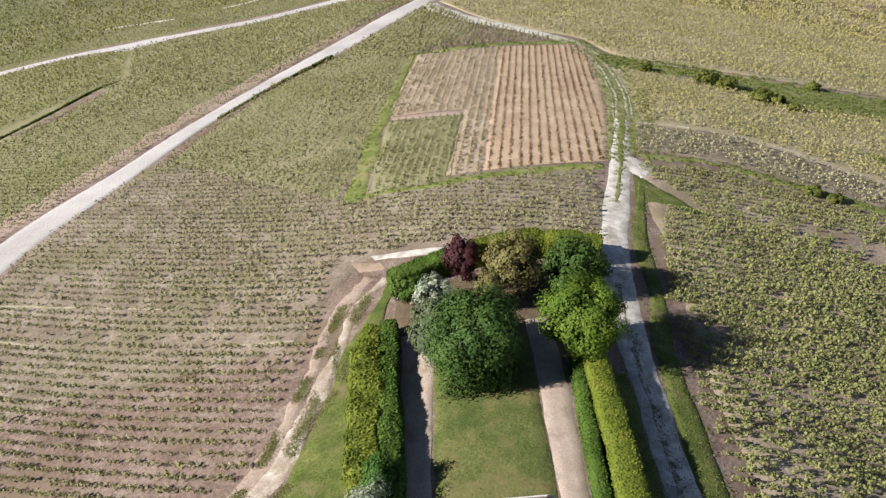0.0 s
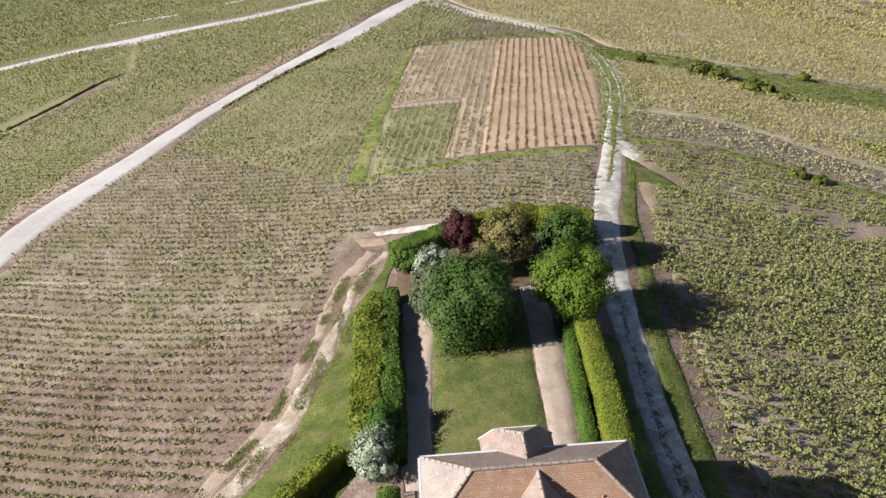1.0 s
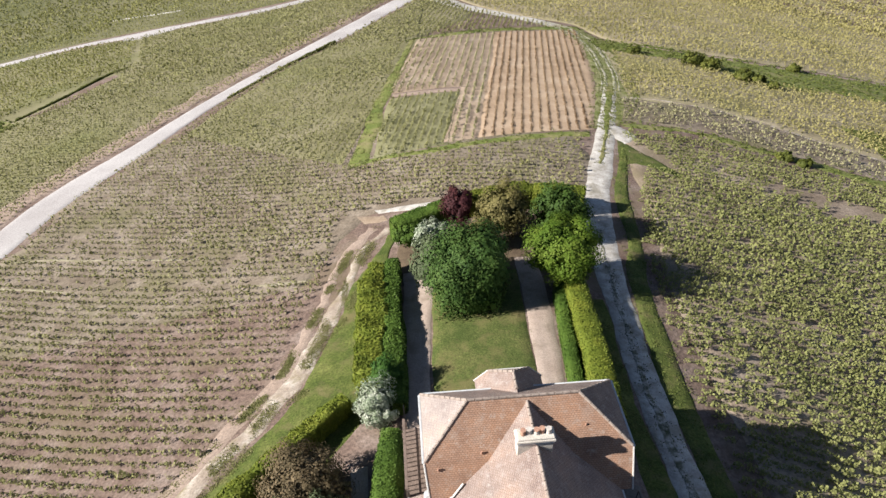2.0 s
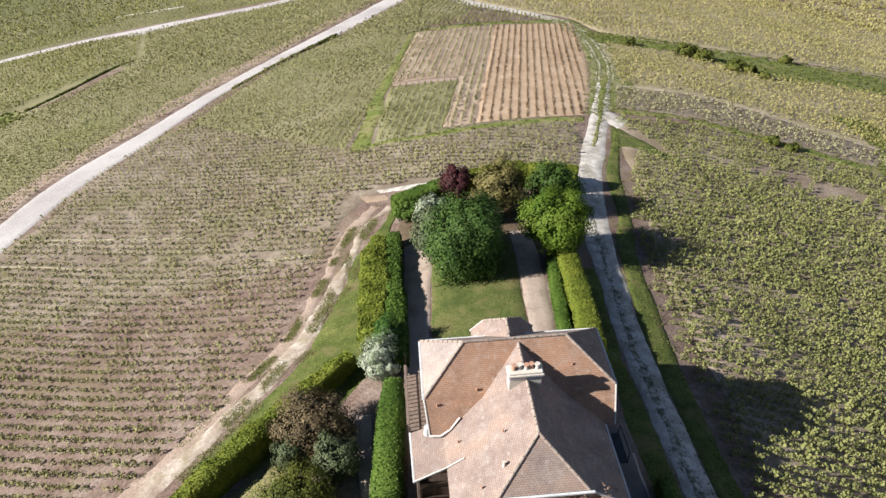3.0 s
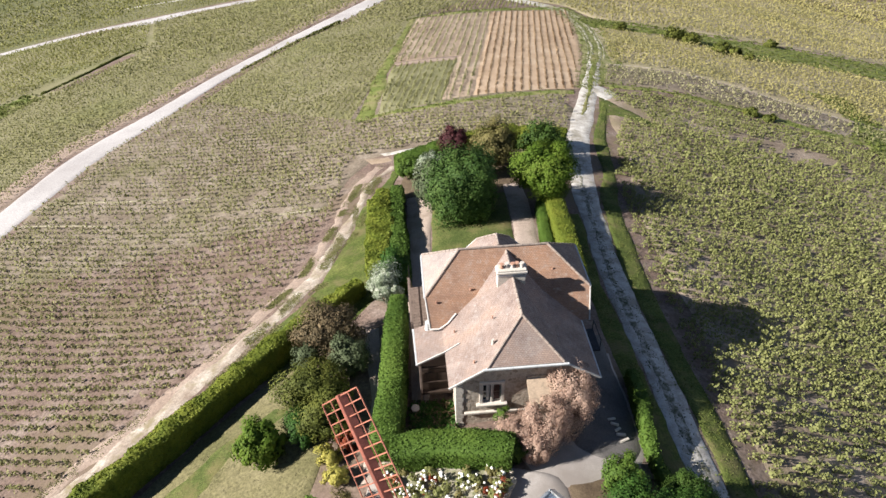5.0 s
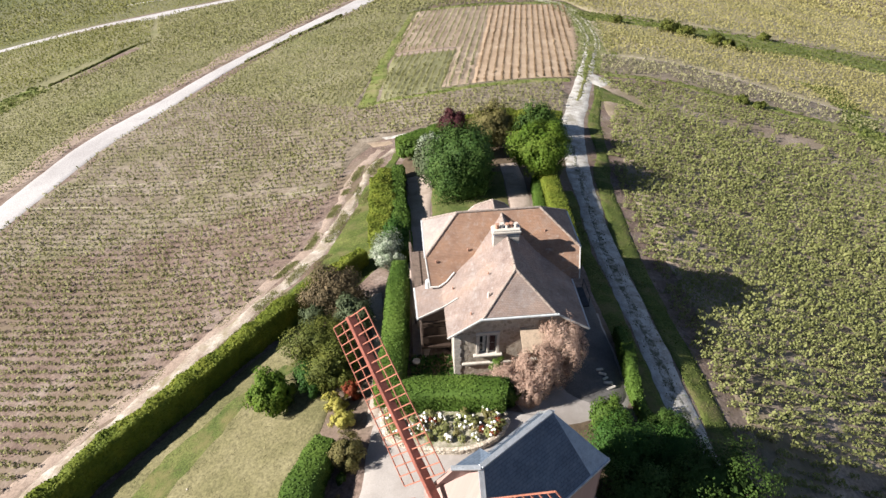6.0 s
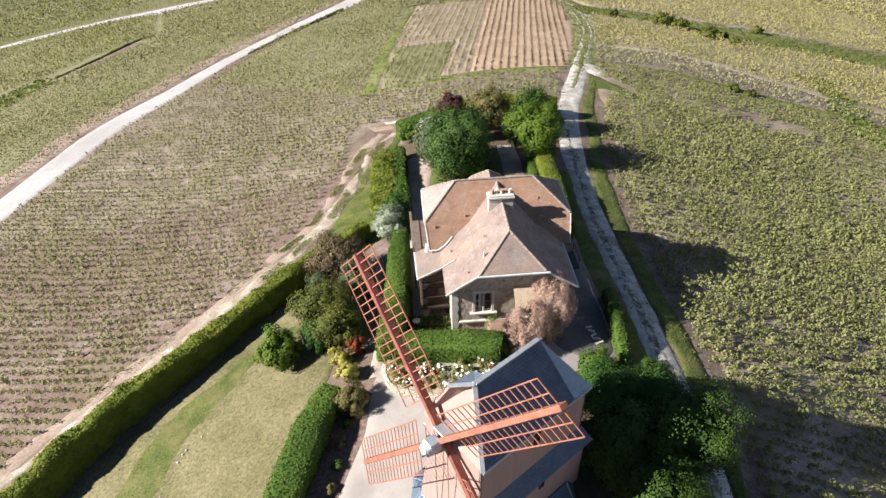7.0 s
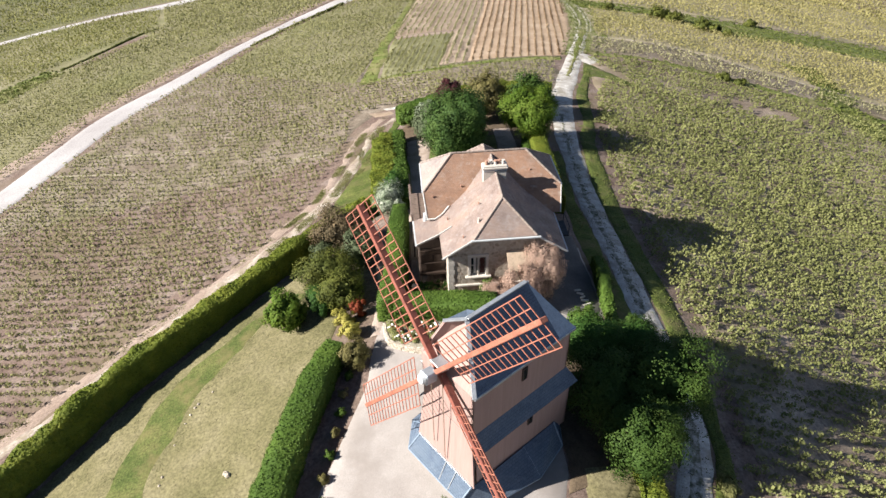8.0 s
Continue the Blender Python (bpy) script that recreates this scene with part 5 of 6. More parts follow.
for x0 in (2.5, 3.17):
    part("pane", box((0.46, 0.02, 1.7), Matrix.Translation(Vector((x0 + 0.23, FY + 0.18, 2.12)) - HO)), GLASS, win)
    for dx in (0.03, 0.43):
        part("frame", box((0.04, 0.05, 1.7), Matrix.Translation(Vector((x0 + dx, FY + 0.15, 2.12)) - HO)), WINDOW_PAINT, win)
    for dz in (0.03, 0.85, 1.67):
        part("frame", box((0.34, 0.05, 0.05), Matrix.Translation(Vector((x0 + 0.23, FY + 0.15, 1.27 + dz)) - HO)), WINDOW_PAINT, win)
part("shutter", box((0.44, 0.03, 1.6), Matrix.Translation(Vector((3.40, FY + 0.14, 2.12)) - HO), 0.01), DARK_RED, win, "dark red inner shutter")
part("curtain", box((0.15, 0.02, 1.6), Matrix.Translation(Vector((2.82, FY + 0.165, 2.12)) - HO)), WHITE_WALL, win)
# porch at the side: posts, rails, door, steps
for px, py in ((-1.25, 7.15), (-1.3, 9.9)):
    part("porch_post", box((0.16, 0.16, 4.6), Matrix.Translation(Vector((px, py, 0.42)) - HO), 0.02), RAIL_WOOD, house)
part("porch_floor", box((2.1, 2.9, 0.2), Matrix.Translation(Vector((-0.25, 8.5, -0.3)) - HO)), DARK_WOOD, house)
for x0 in (-0.8, 0.3):
    part("panel", box((0.85, 0.05, 0.9), Matrix.Translation(Vector((x0, 7.29, 1.1)) - HO), 0.02), DARK_WOOD, house)
door = part("door", box((0.10, 1.1, 2.1), Matrix.Translation(Vector((0.78, 8.3, 0.95)) - HO), 0.02), DARK_WOOD, house, "dark panelled porch door")
for dz in (-0.5, 0.45):
    part("panel", box((0.05, 0.7, 0.7), Matrix.Translation(Vector((0.71, 8.3, 0.95 + dz)) - HO), 0.02), DARK_WOOD, door)
part("porch_rail", beam(Vector((-1.25, 7.15, 0.75)) - HO, Vector((0.75, 7.15, 0.75)) - HO, 0.08, 0.10), DARK_WOOD, house)
part("porch_rail", beam(Vector((-1.25, 7.15, 2.2)) - HO, Vector((0.75, 7.15, 2.2)) - HO, 0.10, 0.14), DARK_WOOD, house)
part("porch_screen", box((2.0, 0.08, 2.2), Matrix.Translation(Vector((-0.25, 7.35, 0.75)) - HO)), DARK_WOOD, house, "dark timber porch screen")
part("porch_wall", box((0.08, 2.6, 4.2), Matrix.Translation(Vector((0.70, 8.6, 1.0)) - HO)), DARK_WOOD, house)
part("porch_wall", box((2.1, 0.08, 4.2), Matrix.Translation(Vector((-0.3, 9.2, 0.7)) - HO)), DARK_WOOD, house)
# balcony along the wing
part("balcony_floor", box((1.15, 4.5, 0.14), Matrix.Translation(Vector((-1.05, 12.6, 2.2)) - HO)), RAIL_WOOD, house, "timber balcony deck")
part("balcony_rail", beam(Vector((-1.62, 10.4, 3.15)) - HO, Vector((-1.66, 14.9, 3.15)) - HO, 0.16, 0.09), RAIL_WOOD, house)
part("balcony_rail", beam(Vector((-1.62, 10.4, 2.7)) - HO, Vector((-1.66, 14.9, 2.7)) - HO, 0.05, 0.06), RAIL_WOOD, house)
for k in range(16):
    part("baluster", box((0.05, 0.05, 0.9), Matrix.Translation(Vector((-1.64, 10.5 + k * 0.29, 2.7)) - HO)), RAIL_WOOD, house)
for y in (10.5, 14.85):
    part("balcony_post", box((0.14, 0.14, 5.2), Matrix.Translation(Vector((-1.58, y, 0.4)) - HO)), RAIL_WOOD, house)
part("balcony_post", box((0.07, 0.07, 1.5), Matrix.Translation(Vector((-1.6, 15.1, 3.4)) - HO)), STEEL, house)
part("vent_cowl", rod(Vector((-0.55, 9.75, 3.0)) - HO, Vector((-0.55, 9.75, 3.75)) - HO, 0.22, 0.17, 12), WHITE_METAL, house, "white metal flue cowl")
# chimney
CX, CY = 4.94, 10.18
chimney = part("chimney", box((1.78, 0.62, 2.2), Matrix.Translation(Vector((CX, CY, 6.32)) - HO), 0.02), DRESSED, house, "broad stone chimney stack")
part("cap", box((1.98, 0.82, 0.16), Matrix.Translation(Vector((CX, CY, 7.46)) - HO), 0.03), DRESSED, chimney)
part("cap", box((1.84, 0.70, 0.12), Matrix.Translation(Vector((CX, CY, 7.60)) - HO), 0.03), DRESSED, chimney)
part("flashing", box((1.86, 0.70, 0.10), Matrix.Translation(Vector((CX, CY, 7.24)) - HO), 0.02), ZINC, chimney)
for k, dx in enumerate((-0.62, -0.30, 0.06, 0.34, 0.66)):
    a = Vector((CX + dx, CY + 0.05 * (k % 2), 7.64)) - HO
    pot = part("chimney_pot", rod(a, a + Vector((0, 0, 0.30)), 0.15, 0.12, 12), TERRACOTTA if k in (0, 3) else POT_WHITE, chimney)
    part("rim", rod(a + Vector((0, 0, 0.28)), a + Vector((0, 0, 0.34)), 0.145, 0.145, 12), POT_WHITE if k in (1, 4) else TERRACOTTA, pot)
# small roof vents
for x, y, z in ((3.2, 5.8, 5.55), (2.0, 5.2, 4.72), (3.4, 7.6, 5.95), (2.4, 10.75, 5.5), (6.4, 11.4, 6.0), (8.0, 11.5, 6.1), (0.1, 10.3, 4.95), (1.1, 8.4, 4.1)):
    tall = 0.34 if (x, y) == (3.2, 5.8) else 0.10
    part("roof_vent", rod(Vector((x, y, z - 0.1)) - HO, Vector((x, y, z + tall)) - HO, 0.10 if tall > 0.3 else 0.06, 0.075 if tall > 0.3 else 0.04, 10), POT_WHITE if tall > 0.3 else TERRACOTTA, house)
# lean-to hood beside the front window and dark skylight box on the east side
slabs("door_hood", [[(5.15, 3.2, 2.75), (7.6, 3.2, 2.75), (7.6, 4.78, 3.5), (5.15, 4.78, 3.5)]], 0.12, PALE_BOARD, house, "small pale boarded hood over the front door")
part("hood_post", box((0.12, 0.12, 4.4), Matrix.Translation(Vector((5.25, 3.3, 0.5)) - HO)), RAIL_WOOD, house)
part("hood_post", box((0.12, 0.12, 4.4), Matrix.Translation(Vector((7.5, 3.3, 0.5)) - HO)), RAIL_WOOD, house)
part("side_landing", box((0.9, 1.9, 0.12), Matrix.Translation(Vector((10.05, 8.1, 2.6)) - HO)), STEEL, house)
for y in (7.2, 9.0):
    part("landing_rail", beam(Vector((10.45, y, 2.6)) - HO, Vector((10.45, y, 3.5)) - HO, 0.04, 0.04, (1, 0, 0)), STEEL, house)
part("landing_rail", beam(Vector((10.45, 7.2, 3.5)) - HO, Vector((10.45, 9.0, 3.5)) - HO, 0.05, 0.05), STEEL, house)


# ---- windmill ----
MO = Vector((0.53, -10.42, 0.0))
MU, MV = Vector((0.817, 0.577, 0.0)).normalized(), Vector((0.577, -0.817, 0.0)).normalized()
mill = thing("windmill", "boarded pink-beige post mill with slate roof and orange-red lattice sails", "windmill", at=(MO.x, MO.y, 0.0))


def mw(u, v, z):
    return MU * u + MV * v + Vector((0, 0, z))


def plates(name, faces, thick, material, parent, label=""):
    """Plates in the mill's own axes, mapped in metres along and up each plate; each is a part."""
    if len(faces) > 1:
        return [plates(name, [f], thick, material, parent, "" if k else label) for k, f in enumerate(faces)]
    bm = bmesh.new()
    uv = bm.loops.layers.uv.new("UVMap")
    mid = mw(2.2, 0, 5.0)
    for f in faces:
        p = [mw(*q) for q in f]
        c = sum(p, Vector()) / len(p)
        nrm = (p[1] - p[0]).cross(p[2] - p[0]).normalized()
        if nrm.dot(c - mid) < 0:
            p.reverse()
            nrm = -nrm
        s = Vector((0, 0, 1)).cross(nrm)
        s = s.normalized() if s.length > 1e-4 else Vector((1, 0, 0))
        w = nrm.cross(s)
        top, low = [bm.verts.new(v) for v in p], [bm.verts.new(v - nrm * thick) for v in p]
        n = len(p)
        made = [bm.faces.new(top), bm.faces.new(low[::-1])] + [bm.faces.new((top[i], low[i], low[(i + 1) % n], top[(i + 1) % n])) for i in range(n)]
        for fc in made:
            for lp in fc.loops:
                lp[uv].uv = (lp.vert.co.dot(s), lp.vert.co.dot(w))
    me = bpy.data.meshes.new(name)
    bm.to_mesh(me)
    bm.free()
    return link(name, me, material, parent, label)


EZ, RZM, HW, UF, UB = 9.3, 12.15, 2.05, -1.35, 5.7
# roof: two slopes, a hipped back, and a boarded front that leans back to the ridge
LZ, LV = 8.5, -1.92
plates("roof", [[(0, 0, RZM), (3.95, 0, RZM), (4.5, HW, EZ), (UF + 0.1, HW, EZ)], [(0, 0, RZM), (3.95, 0, RZM), (UB, LV, LZ), (UF + 0.1, LV, LZ)],
                [(3.95, 0, RZM), (UB, HW, EZ), (UB, LV, LZ)]], 0.10, SLATE, mill, "steep blue-grey slate roof")
plates("hip", [[(3.95, 0, RZM), (UB, HW, EZ), (4.5, HW, EZ)]], 0.10, LEAD, mill, "pale blue lead covering on the hip")
HA, HB = (-0.82, -0.80, 11.98), (0.8, -0.9, 11.6)
plates("front_gable", [[(0.02, 0, RZM - 0.04), (UF, HW - 0.1, EZ), (UF, -HW + 0.1, EZ)], [(0.02, 0, RZM - 0.05), (-0.78, -0.76, 11.92), (UF, -HW + 0.1, EZ)],
                       [(-0.78, -0.80, 11.92), (0.76, -0.9, 11.55), (0.8, -1.6, 9.2), (UF, -HW + 0.1, EZ)]], 0.10, BOARDS, mill, "boarded front leaning back under the ridge")
plates("storm_hood", [[(0.0, 0.05, RZM + 0.05), (0.7, 0.0, RZM + 0.04), HB, HA]], 0.09, SLATE, mill, "small slated hood over the front")
part("flashing", beam(mw(-0.02, 0.05, RZM + 0.06), mw(*HA), 0.20, 0.08), ZINC, mill, "pale zinc flashing")
for a, b in (((0, 0, RZM), (UF, HW, EZ)), ((0, 0, RZM + 0.03), (3.9, 0, RZM + 0.03)), ((3.95, 0, RZM), (UB, LV, LZ))):
    part("flashing", beam(mw(*a), mw(*b), 0.22, 0.10), ZINC, mill, "pale zinc flashing")
for s in (1, -1):
    part("eave", beam(mw(UF, HW if s > 0 else LV - 0.05, (EZ if s > 0 else LZ) - 0.06), mw(UB, HW if s > 0 else LV - 0.05, (EZ if s > 0 else LZ) - 0.06), 0.12, 0.16), ZINC, mill)
part("eave", beam(mw(UB, HW, EZ - 0.06), mw(UB, LV, LZ - 0.06), 0.12, 0.16), ZINC, mill)
# boarded body, upper and lower
UP0, UP1, WU = 5.9, 9.3, 1.92
plates("upper_wall", [[(UF, -WU, 2.2), (UF, WU, 2.2), (UF, WU, UP1), (UF, -WU, UP1)], [(UF, WU, UP0), (UB - 0.15, WU, UP0), (UB - 0.15, WU, UP1), (UF, WU, UP1)],
                      [(UF, -WU, UP0), (UB - 0.15, -WU, UP0), (UB - 0.15, -WU, LZ - 0.1), (UF, -WU, LZ - 0.1)], [(UB - 0.15, -WU, UP0), (UB - 0.15, WU, UP0), (UB - 0.15, WU, UP1), (UB - 0.15, -WU, LZ - 0.1)]],
       0.10, BOARDS, mill, "faded pink-beige boarding")
LW, LT = 2.2, 2.5
lo_f, lo_b = UF - 0.15, UB + 0.1
plates("skirt_roof", [[(UF + 0.06, WU, 6.15), (UB - 0.1, WU, 6.15), (UB + 0.35, LW + 0.3, 5.15), (UF + 0.06, LW + 0.3, 5.15)], [(UF + 0.06, -WU, 6.15), (UB - 0.1, -WU, 6.15), (UB + 0.35, -LW - 0.3, 5.15), (UF + 0.06, -LW - 0.3, 5.15)],
                      [(UB - 0.1, -WU, 6.15), (UB - 0.1, WU, 6.15), (UB + 0.35, LW + 0.3, 5.15), (UB + 0.35, -LW - 0.3, 5.15)]], 0.08, SLATE, mill, "band of slates between the storeys")
plates("lower_wall", [[(UF - 0.02, WU, 2.2), (UF + 0.1, LW, 5.2), (UF + 0.1, WU, 6.0)], [(UF + 0.1, LW, 1.3), (lo_b, LW, 1.3), (lo_b, LW, 5.25), (UF + 0.1, LW, 5.25)],
                      [(UF + 0.1, -LW, 1.3), (lo_b, -LW, 1.3), (lo_b, -LW, 5.25), (UF + 0.1, -LW, 5.25)], [(lo_b, -LW, 1.3), (lo_b, LW, 1.3), (lo_b, LW, 5.25), (lo_b, -LW, 5.25)]], 0.10, BOARDS, mill)
plates("front_apron", [[(UF - 0.02, -WU, 6.0), (UF - 0.02, WU, 6.0), (lo_f - 0.1, LW + 0.15, 2.2), (lo_f - 0.1, -LW - 0.15, 2.2)]], 0.08, BOARDS, mill, "flared boarded front")
B0, B1 = 2.25, 0.95
RING = [(-2.25, -2.60), (-2.20, 1.90), (-0.30, 3.25), (2.20, 3.72), (4.70, 3.10), (6.30, 1.30), (6.30, -1.30), (4.90, -3.40), (2.00, -4.20), (-0.90, -3.95)]
CROWN = [(-1.60, -2.20), (-1.60, 2.20), (-0.40, 2.26), (2.20, 2.26), (4.70, 2.26), (5.84, 1.20), (5.84, -1.20), (4.80, -2.26), (2.00, -2.26), (-0.80, -2.26)]
for k in range(len(RING)):
    a, c, e, g = RING[k], RING[k - 1], CROWN[k - 1], CROWN[k]
    plates("base_roof", [[(*e, B0), (*g, B0), (*a, B1), (*c, B1)]], 0.08, SLATE, mill, "low slate roof round the mill's foot" if k == 1 else "")
    part("eave", beam(mw(*c, B1 - 0.05), mw(*a, B1 - 0.05), 0.06, 0.10), LEAD, mill)
    part("hip", beam(mw(*g, B0 + 0.02), mw(*a, B1 + 0.02), 0.09, 0.05), LEAD, mill)
part("flashing", beam(mw(*CROWN[0], B0 + 0.03), mw(*CROWN[1], B0 + 0.03), 0.14, 0.06), ZINC, mill)
for v in (0.15, 1.0):
    part("flashing", beam(mw(-1.62, v, B0 + 0.05), mw(-2.2, v * 0.9, B1 + 0.05), 0.05, 0.04), ZINC, mill)
b = bmesh.new()
inner = [(2.0 + (u - 2.0) * 0.93, v * 0.93) for u, v in RING]
lo_v, hi_v = [b.verts.new(mw(u, v, -1.6)) for u, v in inner], [b.verts.new(mw(u, v, B1 - 0.02)) for u, v in inner]
for i in range(len(RING)):
    b.faces.new((lo_v[i - 1], lo_v[i], hi_v[i], hi_v[i - 1]))
b.faces.new(hi_v)
part("base_wall", b, WHITE_WALL, mill, "white rendered base wall")
for u, z, wv in ((2.16, 8.3, WU), (2.6, 4.5, LW)):
    wd = part("window", beam(mw(u, wv + 0.02, z - 0.45), mw(u, wv + 0.02, z + 0.45), 0.36, 0.10, MV), DARK_WOOD, mill, "narrow dark window")
    part("pane", beam(mw(u, wv + 0.05, z - 0.36), mw(u, wv + 0.05, z + 0.36), 0.24, 0.06, MV), GLASS, wd)
# windshaft and head
AX = Vector((-0.8225, -0.5508, 0.1421)).normalized()
HUB = mw(-1.643, -0.234, 9.541)
part("windshaft", rod(HUB - AX * 1.6, HUB + AX * 0.55, 0.24, 0.22, 12), SAIL_WOOD, mill)
head = part("poll_end", beam(HUB + AX * 0.25, HUB + AX * 0.95, 0.62, 0.62, (0, 0, 1)), HEAD_METAL, mill, "pale grey metal head of the sail shaft")
part("cap", rod(HUB + AX * 0.95, HUB + AX * 1.12, 0.30, 0.22, 12), WHITE_METAL, head)
part("hood", beam(HUB - AX * 1.2 + Vector((0, 0, 0.42)), HUB + AX * 0.15 + Vector((0, 0, 0.42)), 0.95, 0.10), ZINC, mill)
S1 = (Vector((-0.3733, 0.7111, 0.5957)) - AX * Vector((-0.3733, 0.7111, 0.5957)).dot(AX)).normalized()
S2 = AX.cross(S1).normalized()
if S2.z < 0:
    S2 = -S2
LONG, START, HALFW = 9.15, 1.9, 1.21
for way, side, turn_by, ahead in ((S1, S2, -1, 0.0), (-S1, S2, 1, 0.0), (S2, S1, 1, 0.31), (-S2, S1, -1, 0.31)):
    o = HUB + AX * ahead
    sail = part("sail", beam(o - way * 0.1 - AX * 0.08, o + way * LONG - AX * 0.08, 0.24, 0.38, AX), SAIL_WOOD if ahead else STOCK_RED, mill, "lattice sail of orange-red timber")

    def slant(t):
        w = turn_by * radians(20 - 5 * t)
        return side * math.cos(w) + AX * math.sin(w)

    for k in range(18):
        t = k / 17
        c = o + way * (START + (LONG - 0.06 - START) * t)
        part("bar", beam(c - slant(t) * HALFW, c + slant(t) * HALFW, 0.048, 0.040, AX), SAIL_WOOD, sail)
    for w in (-1.0, -0.5, 0.5, 1.0):
        part("lath", beam(o + way * START + slant(0) * w * HALFW, o + way * (LONG - 0.06) + slant(1) * w * HALFW, 0.048, 0.045, AX), SAIL_WOOD, sail)
for dv, drop in ((-0.55, 6.3), (0.35, 7.0)):
    p = HUB + AX * 0.05 + MV * dv
    part("rope", rod(p, p - Vector((0, 0, drop)), 0.025, 0.025, 6), ROPE, mill)

# ---- flower bed ----
bed = thing("flower_bed", "raised bed of roses behind a low curved stone wall", "flower bed", at=(0.0, 0.0, 0.2))
WALL = [(-4.2, 1.6), (-4.0, 0.2), (-3.4, -0.7), (-1.3, -1.8), (1.0, -2.2), (2.8, -1.6), (3.7, -0.4)]
fill = [(-3.8, 1.7), (-2, 1.3), (0.5, 1.2), (2.6, 0.7), (3.6, -0.2)]
wa, wb = even(WALL, 26), even(fill, 26)
tt = np.linspace(0.02, 1, 7)[None, :]
px, py = wa[:, :1] * (1 - tt) + wb[:, :1] * tt, wa[:, 1:] * (1 - tt) + wb[:, 1:] * tt
link("soil", grid_mesh("soil", px, py, gz(px, py) + 0.38 - 0.2 + 0.03 * np.sin(px * 5) * np.cos(py * 4)), BED_MULCH, bed)
rs = np.random.default_rng(5)
shared = []
for k in range(5):
    bm = bmesh.new()
    bmesh.ops.create_cube(bm, size=1.0)
    bmesh.ops.bevel(bm, geom=bm.edges[:], offset=0.14, segments=1, affect="EDGES")
    for v in bm.verts:
        v.co += Vector(rs.normal(0, 0.05, 3))
    me = bpy.data.meshes.new("stone")
    bm.to_mesh(me)
    bm.free()
    me.materials.append(DRY_STONE)
    shared.append(me)
line = even(WALL, 62)
for course in range(3):
    for k in range(len(line) - 1):
        p, d = line[k], line[k + 1] - line[k]
        ob = new("stone", shared[int(rs.integers(5))])
        ob.parent = bed
        ob.matrix_basis = Matrix.Translation((p[0], p[1], ground(p[0], p[1]) - 0.2 + 0.06 + course * 0.17)) @ Matrix.Rotation(math.atan2(d[1], d[0]) + rs.normal(0, 0.12), 4, "Z") @ Matrix.Diagonal((0.24 * rs.uniform(0.8, 1.2), 0.26 * rs.uniform(0.8, 1.15), 0.17 * rs.uniform(0.85, 1.15), 1))
back = even([(-3.8, 1.8), (-2, 1.35), (0.5, 1.25), (2.6, 0.8), (3.7, -0.2)], 30)
for k in range(len(back) - 1):
    p, d = back[k], back[k + 1] - back[k]
    ob = new("stone", shared[int(rs.integers(5))])
    ob.parent = bed
    ob.matrix_basis = Matrix.Translation((p[0], p[1], ground(p[0], p[1]) + 0.25)) @ Matrix.Rotation(math.atan2(d[1], d[0]), 4, "Z") @ Matrix.Diagonal((0.29, 0.26, 0.24, 1))
for k in range(90):
    a, b_ = rs.uniform(0.06, 0.94), rs.uniform(0.12, 0.85)
    i = int(a * 25)
    x, y = wa[i] * (1 - b_) + wb[i] * b_
    r = rs.uniform(0.18, 0.36)
    u = rs.normal(0, 1, (70, 3))
    u /= np.linalg.norm(u, axis=1, keepdims=True)
    c = u * r * rs.uniform(0.5, 1.0, (70, 1)) + (0, 0, r * 0.9)
    v, f = leaf_quads(c, u + (0, 0, 0.4), 0.10 * rs.uniform(0.7, 1.4, 70), rs)
    plant = tagged(link("rose_bush", sheet_mesh("rose_bush", v, f), VINE_GREEN if k % 3 else OLIVE_LEAF if k % 9 else RED_LEAF), "small leafy rose bush in the raised bed", "shrub", "roses in the bed")
    plant.location = (float(x), float(y), ground(x, y) + 0.36)
    if k % 4 == 0:
        bm = bmesh.new()
        for j in range(int(rs.integers(4, 9))):
            w = rs.normal(0, 1, 3)
            w /= np.linalg.norm(w)
            w[2] = abs(w[2])
            bmesh.ops.create_icosphere(bm, subdivisions=1, radius=rs.uniform(0.06, 0.11), matrix=Matrix.Translation(Vector(w * r * 1.0) + Vector((0, 0, r * 0.95))))
        part("blossoms", bm, PETAL, plant, "white rose blossoms")

# ---- hedges ----
hedge("hedge", "tall mixed green hedge along the west drive", [(-3.9, 20.6), (-4.2, 24), (-4.3, 29), (-4.3, 34), (-3.9, 38.6)], [2.1, 2.5, 2.6, 2.5, 1.8], [1.8, 2.1, 1.9, 2.1, 1.8], HEDGE_GOLD, 0.22, 46, 1, 0.16)
hedge("hedge", "tall mixed green hedge along the west drive", [(-2.3, 19.6), (-2.4, 24), (-2.5, 29), (-2.6, 34), (-2.5, 39)], [1.4, 1.6, 1.5, 1.4], [1.5, 1.6, 1.5, 1.6], HEDGE, 0.20, 50, 2, 0.09)
hedge("hedge", "clipped golden-green hedge beside the chalk track", [(11.75, 16.2), (12.0, 18.9), (12.5, 23), (13.1, 30.4), (13.4, 32.6)], 1.85, 1.95, HEDGE_GOLD, 0.13, 55, 3, 0.04)
hedge("hedge", "low bright green hedge along the east drive", [(10.3, 16), (10.4, 19), (10.95, 24), (11.8, 30.6), (12.1, 32.2)], 0.9, 1.25, HEDGE, 0.13, 55, 4, 0.04)
